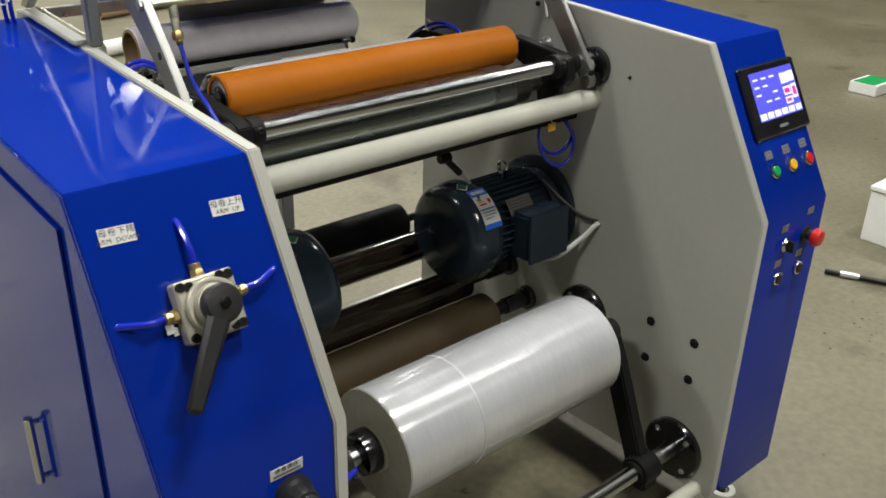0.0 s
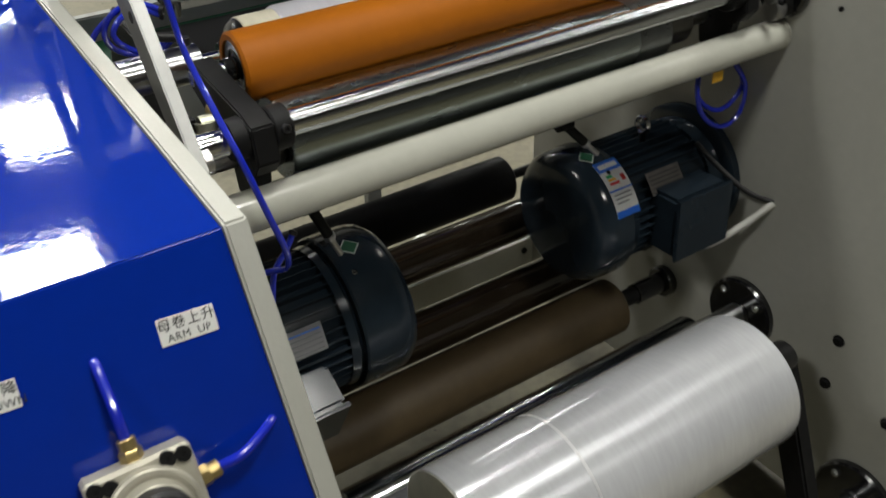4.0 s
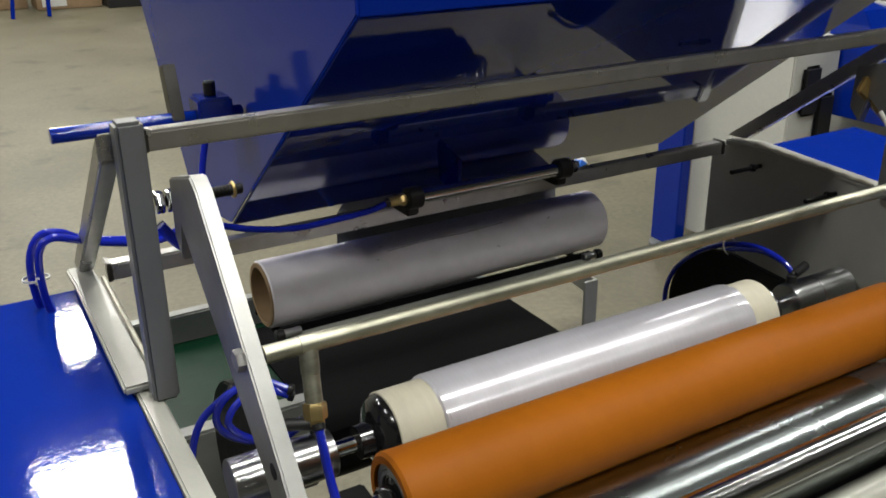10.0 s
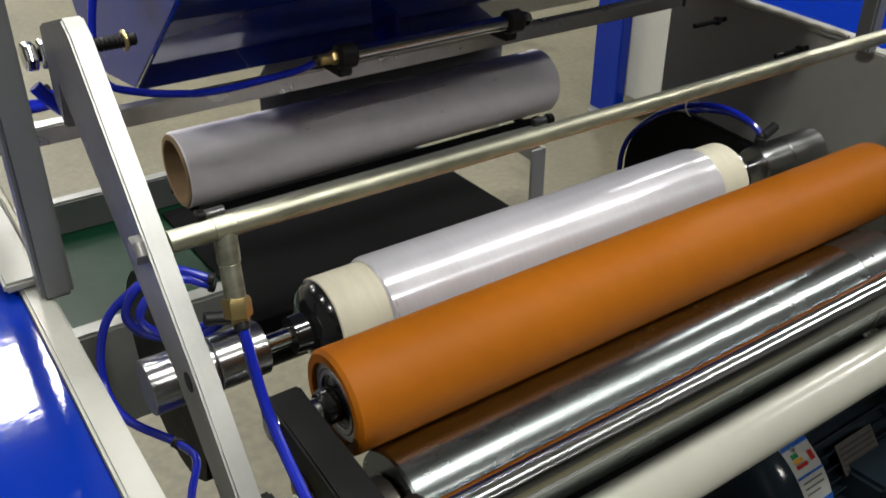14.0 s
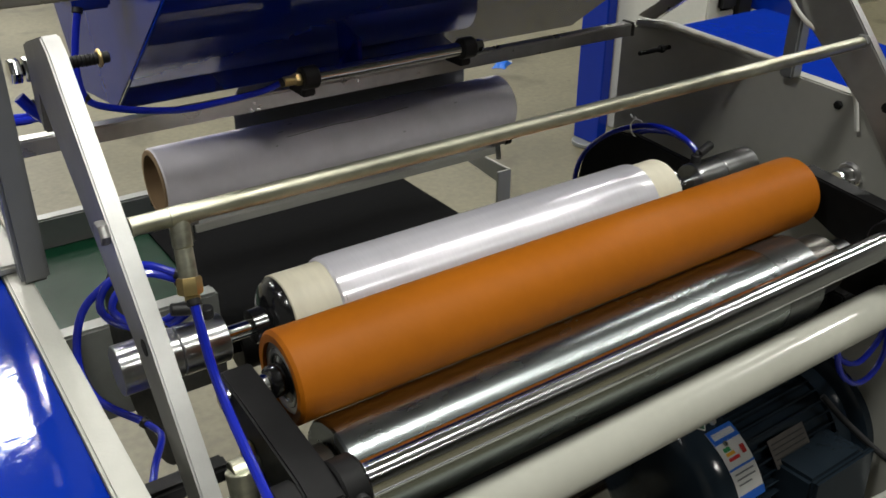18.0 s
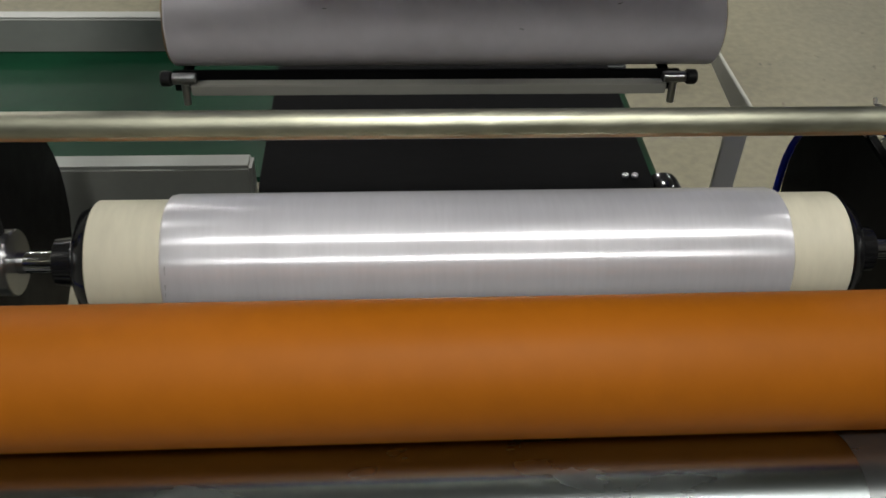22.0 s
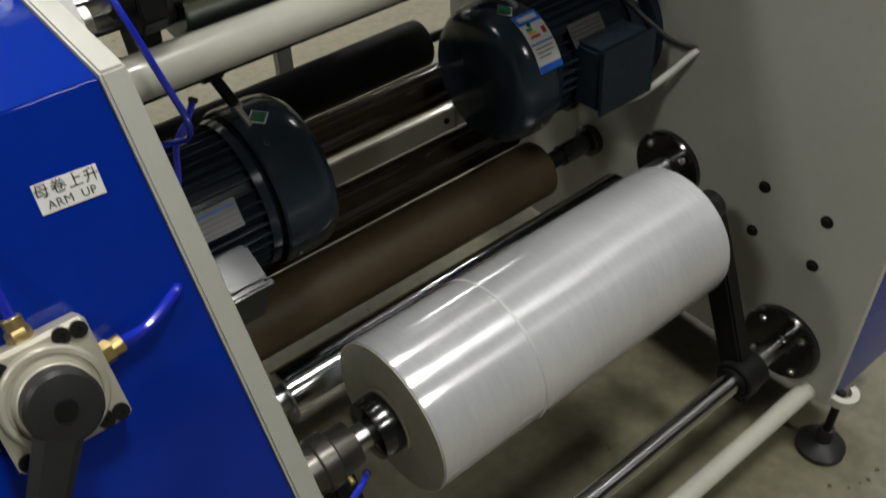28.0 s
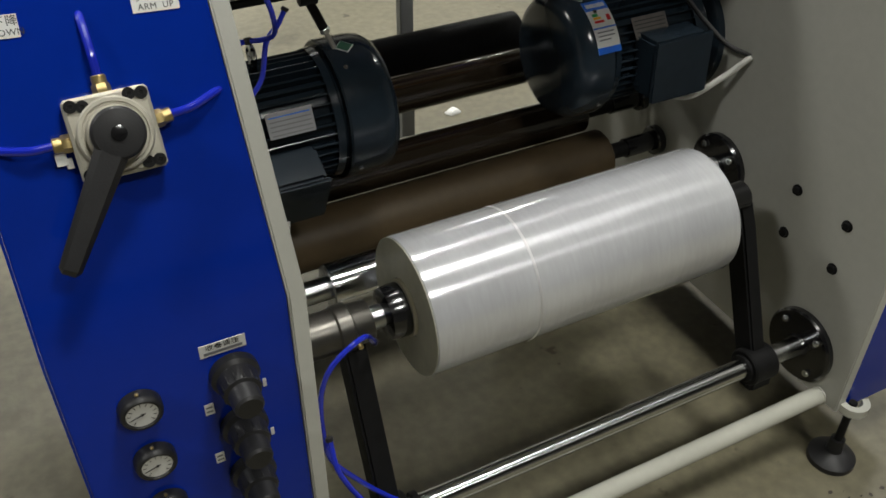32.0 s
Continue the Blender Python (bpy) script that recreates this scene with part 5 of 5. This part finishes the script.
part("bar", box(0.0, W, 0.495, 0.578, 0.936, 0.948, 0.002), "black", cbm)
for x in (0.19, 0.80):
    part("bolt", join(hexnut((x, 0.515, 0.948), (0, 0, 1), 0.009, 0.007), rod(0.9485, 0.9500, x, 0.515, 0.011, 0.0004, 18, "z")), "chrome", cbm)

def cable_tie(x, y, z, r, axis, label="thin white cable tie round the hoses"):
    t = thing("cable_tie", (x, y, z), label, "cable tie", "cable ties")
    q = Vector(axis).normalized().to_track_quat("X", "Z").to_matrix().to_4x4()
    b = lathe([(-0.0012, r), (-0.0012, r + 0.0009), (0.0012, r + 0.0009), (0.0012, r)], 0, 0, 20, "x", True)
    b.transform(Matrix.Translation((x, y, z)) @ q)
    part("band", b, "label", t)
    h = box(-0.002, 0.002, -0.0025, 0.0025, r, r + 0.005, 0.0005)
    h.transform(Matrix.Translation((x, y, z)) @ q)
    part("lock", h, "label", t)
    e = box(-0.0008, 0.0008, -0.0016, 0.0016, r + 0.005, r + 0.011, 0)
    e.transform(Matrix.Translation((x, y, z)) @ q @ Matrix.Rotation(0.25, 4, "Y"))
    part("tail", e, "label", t)
cable_tie(0.871, 0.872, 1.0925, 0.0135, (0, 0.85, -0.5))
cable_tie(-0.0655, 0.935, 1.2355, 0.0125, (0, 0.1, 1))

def spring_catch(p, m, q):
    t = thing("spring_catch", p, "dark steel catch hanging above the motor", "catch", "motor catches")
    part("arm", join(between(p, m, 0.0075, 14), rod(p[0] - 0.014, p[0] + 0.014, p[1], p[2], 0.011, 0.001, 20)), "black", t)
    part("blade", between(m, q, 0.0042, 12), "rawsteel", t, "bare steel tip")
    part("nut", hexnut(m, Vector(q) - Vector(m), 0.0085, 0.007), "steel", t)
spring_catch((0.216, 0.56, 0.906), (0.235, 0.551, 0.857), (0.248, 0.545, 0.824))
spring_catch((0.652, 0.56, 0.896), (0.692, 0.554, 0.854), (0.719, 0.55, 0.826))

# ---- things standing about in the hall ----
nb = thing("neighbour_machine", (2.95, 2.6, 0), "second film rewinder with blue panel and red knobs", "machine")
part("side_wall", box(2.795, 3.06, 2.335, 3.015, 0.10, 1.02, 0.006), "whitegrey", nb, "white painted side wall")
part("blue_leg", box(2.735, 2.79, 2.815, 2.975, 0.02, 1.15, 0.004), "blue", nb, "blue sheet leg")
part("leg_foot", rod(0.0, 0.02, 2.755, 2.895, 0.075, 0.003, 28, "z"), "greysteel", nb)
part("knob_panel", prism([(2.00, 0.70), (2.26, 1.12), (2.40, 1.14), (2.42, 0.70)], 3.065, 3.24, 0.004), "blue", nb, "sloping blue valve panel")
part("edge_plate", prism([(1.985, 0.10), (1.985, 0.70), (2.25, 1.135), (3.0, 1.155), (3.0, 0.10)], 3.245, 3.275, 0.003), "whitegrey", nb, "white side plate")
for kx, ky, kz in ((3.13, 2.225, 1.065), (3.20, 2.225, 1.065), (3.20, 2.15, 0.945), (3.13, 2.075, 0.825), (3.20, 2.08, 0.835)):
    k = part("red_knob", lathe([(-0.018, 0.006), (-0.012, 0.014), (0, 0.019), (0.012, 0.014), (0.018, 0.006)], kx, kz, 20, "y"), "red", nb, "red ball knob")
    k.location.y += ky - 0.045
    part("stalk", between((kx, ky - 0.03, kz), (kx, ky + 0.03, kz - 0.02), 0.005), "chrome", k)
part("wrapped_reel", lathe([(3.34, 0.06), (3.34, 0.21), (4.0, 0.21), (4.0, 0.06)], 2.25, 0.88, 56), "farwrap", nb, "shiny wrapped film reel")
part("dark_reel", lathe([(3.5, 0.03), (3.5, 0.07), (3.75, 0.07), (3.75, 0.03)], 2.6, 1.16, 32), "blackgloss", nb, "black hand wheel hub")
for dx, dz in ((2.84, 0.72), (2.94, 0.60)):
    part("dark_guard", box(dx, dx + 0.10, 2.31, 2.335, dz, dz + 0.20, 0.02), "plastic", nb)
part("upper_beam", box(3.3, 4.3, 2.9, 3.0, 1.25, 1.40, 0.004), "whitegrey", nb)
part("blue_beam", box(3.3, 4.3, 3.1, 3.3, 1.30, 1.46, 0.004), "blue", nb)

def floor_core(x0, x1, y, r, mk, label, tilt):
    t = thing("floor_core", ((x0 + x1) / 2, y, 0), label, "paper core", "cores on the floor")
    b = sleeve(-(x1 - x0) / 2, (x1 - x0) / 2, 0, r, r, r * 0.86, 0.001, 40)
    b.transform(Matrix.Translation(((x0 + x1) / 2, y, 0)) @ Matrix.Rotation(radians(tilt), 4, "Z"))
    part("tube", b, mk, t)
floor_core(1.70, 2.9, 5.45, 0.055, "paper", "white paper core lying on the floor", 14)
floor_core(2.15, 3.4, 6.65, 0.05, "card", "brown cardboard core lying on the floor", 14)
wb = thing("carton", (3.35, 0.45, 0), "white carton standing on the floor", "box", "cartons")
part("body", box(3.02, 3.5, 0.2, 0.62, 0.0, 0.22, 0.004), "paper", wb)
part("lid", box(3.015, 3.505, 0.195, 0.625, 0.2205, 0.24, 0.003), "paper", wb)
sb = thing("small_box", (5.3, 1.7, 0), "small white and green box on the floor", "box")
part("body", box(5.18, 5.42, 1.60, 1.78, 0.0, 0.07, 0.004), "paper", sb)
part("green_band", box(5.185, 5.415, 1.62, 1.76, 0.0705, 0.0715, 0), "greenlamp", sb)
tl = thing("air_gun", (2.6, 0.42, 0), "black rod tool with clear tape on the floor", "tool")
part("rod", between((2.60, 0.55, 0.012), (2.78, 0.16, 0.012), 0.010), "plastic", tl)
part("grip", between((2.78, 0.16, 0.016), (2.86, 0.00, 0.016), 0.015), "black", tl)
part("tape", between((2.62, 0.50, 0.014), (2.65, 0.44, 0.014), 0.013), "filmroll", tl, "clear tape wrapping")

def crumpled(x, y, w, d, h, seed, turn=0.0, n=12):
    """A creased sheet or bag lying on the floor: a closed pillow with folds."""
    rnd = random.Random(seed)
    b = bmesh.new()
    folds = [(rnd.uniform(0, math.tau), rnd.uniform(5, 13), rnd.uniform(0, 6)) for _ in range(5)]
    def lift(u, v):
        f = sum(abs(math.sin(k * (u * math.cos(a) + v * math.sin(a)) + p)) for a, k, p in folds) / 5
        return h * (0.25 + 0.75 * f) * (1 - abs(2 * u - 1) ** 4) * (1 - abs(2 * v - 1) ** 4)
    top = [[None] * (n + 1) for _ in range(n + 1)]
    low = [[None] * (n + 1) for _ in range(n + 1)]
    for i in range(n + 1):
        for j in range(n + 1):
            u, v = i / n, j / n
            px = (u - 0.5) * w * (1 + 0.12 * math.sin(5 * v + seed))
            py = (v - 0.5) * d * (1 + 0.12 * math.sin(4 * u + seed))
            top[i][j] = b.verts.new((px, py, 0.003 + lift(u, v)))
            low[i][j] = b.verts.new((px, py, 0.0))
    for i in range(n):
        for j in range(n):
            b.faces.new((top[i][j], top[i + 1][j], top[i + 1][j + 1], top[i][j + 1]))
            b.faces.new((low[i][j], low[i][j + 1], low[i + 1][j + 1], low[i + 1][j]))
    rim = [(i, 0) for i in range(n)] + [(n, j) for j in range(n)] + [(i, n) for i in range(n, 0, -1)] + [(0, j) for j in range(n, 0, -1)]
    for (i, j), (k, m) in zip(rim, rim[1:] + rim[:1]):
        b.faces.new((top[i][j], low[i][j], low[k][m], top[k][m]))
    b.transform(Matrix.Translation((x, y, 0)) @ Matrix.Rotation(radians(turn), 4, "Z"))
    return b
pk = thing("snack_packet", (3.2, 4.12, 0), "crumpled blue and white wrapper lying on the floor", "litter")
part("wrapper", crumpled(3.2, 4.12, 0.14, 0.08, 0.035, 3, 35), "bluelab", pk)
part("white_end", crumpled(3.25, 4.16, 0.05, 0.08, 0.04, 5, 35, 8), "paper", pk, "white printed end of the wrapper")
solo("wood_offcut", box(2.66, 2.76, 4.40, 4.45, 0.0, 0.03, 0.004), "card", "small brown wooden offcut on the floor", "litter")
solo("crumpled_paper", crumpled(1.0, 1.56, 0.045, 0.035, 0.012, 11, 20), "paper", "crumpled white paper on the floor", "litter")

# ---- far end of the hall ----
def carton(x, y, z, w, d, h, label="brown cardboard carton stacked by the wall", mk="card"):
    t = thing("carton", (x, y, z), label, "box", "cartons")
    part("body", box(x - w / 2, x + w / 2, y - d / 2, y + d / 2, z, z + h, 0.01), mk, t)
    part("tape", box(x - 0.03, x + 0.03, y - d / 2 - 0.003, y + d / 2 + 0.003, z + h - 0.12, z + h + 0.003, 0), "core", t)
    part("paper_label", box(x - w * 0.42, x - w * 0.05, y - d / 2 - 0.004, y - d / 2 - 0.001, z + h * 0.1, z + h * 0.62, 0), "label", t, "white paper label")
carton(1.90, 14.0, 0, 0.85, 0.6, 0.42)
carton(1.80, 14.05, 0.42, 0.95, 0.6, 0.75)
carton(1.05, 14.3, 0, 0.7, 0.5, 0.9)
ld = thing("step_ladder", (1.35, 13.3, 0), "blue folding step ladder standing open", "ladder")
for sx in (-0.22, 0.22):
    part("front_rail", sq((1.30 + sx, 13.0, 0), (1.52 + sx * 0.7, 13.35, 1.95), 0.05), "bluedark", ld)
    part("rear_rail", sq((1.95 + sx, 13.9, 0), (1.56 + sx * 0.7, 13.40, 1.93), 0.04), "bluedark", ld)
for k in range(5):
    u = (k + 1) / 6
    part("tread", box(1.10 + 0.22 * u, 1.50 + 0.22 * u, 13.0 + 0.35 * u - 0.04, 13.0 + 0.35 * u + 0.06, 1.95 * u - 0.015, 1.95 * u + 0.015, 0.003), "silverlab", ld)
part("cap", box(1.32, 1.74, 13.30, 13.48, 1.93, 1.97, 0.006), "plastic", ld)
dk = thing("stacked_machine_parts", (2.6, 13.6, 0), "dark stacked crates and red parts by the wall", "crate stack")
for k, (mk, w, h0, h1) in enumerate((("plastic", 0.5, 0.0, 0.35), ("bluedark", 0.46, 0.35, 0.80), ("red", 0.4, 0.80, 0.95), ("bluedark", 0.44, 0.95, 1.45))):
    part("crate", box(2.60 - w / 2, 2.60 + w / 2, 13.4, 13.9, h0, h1, 0.01), mk, dk)
bg = thing("pallet_truck", (0.4, 13.6, 0), "dark hand truck with an orange light by the wall", "hand truck")
part("body", box(0.1, 0.8, 13.4, 14.1, 0.0, 0.5, 0.03), "plastic", bg)
part("light", box(0.42, 0.55, 13.36, 13.399, 0.28, 0.40, 0.01), "red", bg)

# ---- odd marks on the floor ----
random.seed(7)
stn = bmesh.new()
for cx, cy, n, spread in ((0.50, -0.06, 14, 0.055), (1.02, -0.12, 12, 0.07), (1.18, -0.30, 8, 0.05), (2.35, 0.25, 18, 0.10), (2.1, -0.1, 10, 0.12), (0.55, 0.75, 10, 0.12)):
    for k in range(n):
        a, b = random.gauss(0, spread), random.gauss(0, spread * 0.7)
        r = random.uniform(0.0015, 0.006)
        vs = [stn.verts.new((cx + a + r * random.uniform(0.7, 1.3) * math.cos(t), cy + b + r * random.uniform(0.6, 1.2) * math.sin(t), 0.0012)) for t in (math.tau * i / 9 for i in range(9))]
        stn.faces.new(vs)
solo("oil_spots", stn, mat("dried_oil", (0.035, 0.028, 0.020), 0.6, vary=0.2, vscale=50.0), "small dark oil spots on the concrete", "stain", kind="stuff")
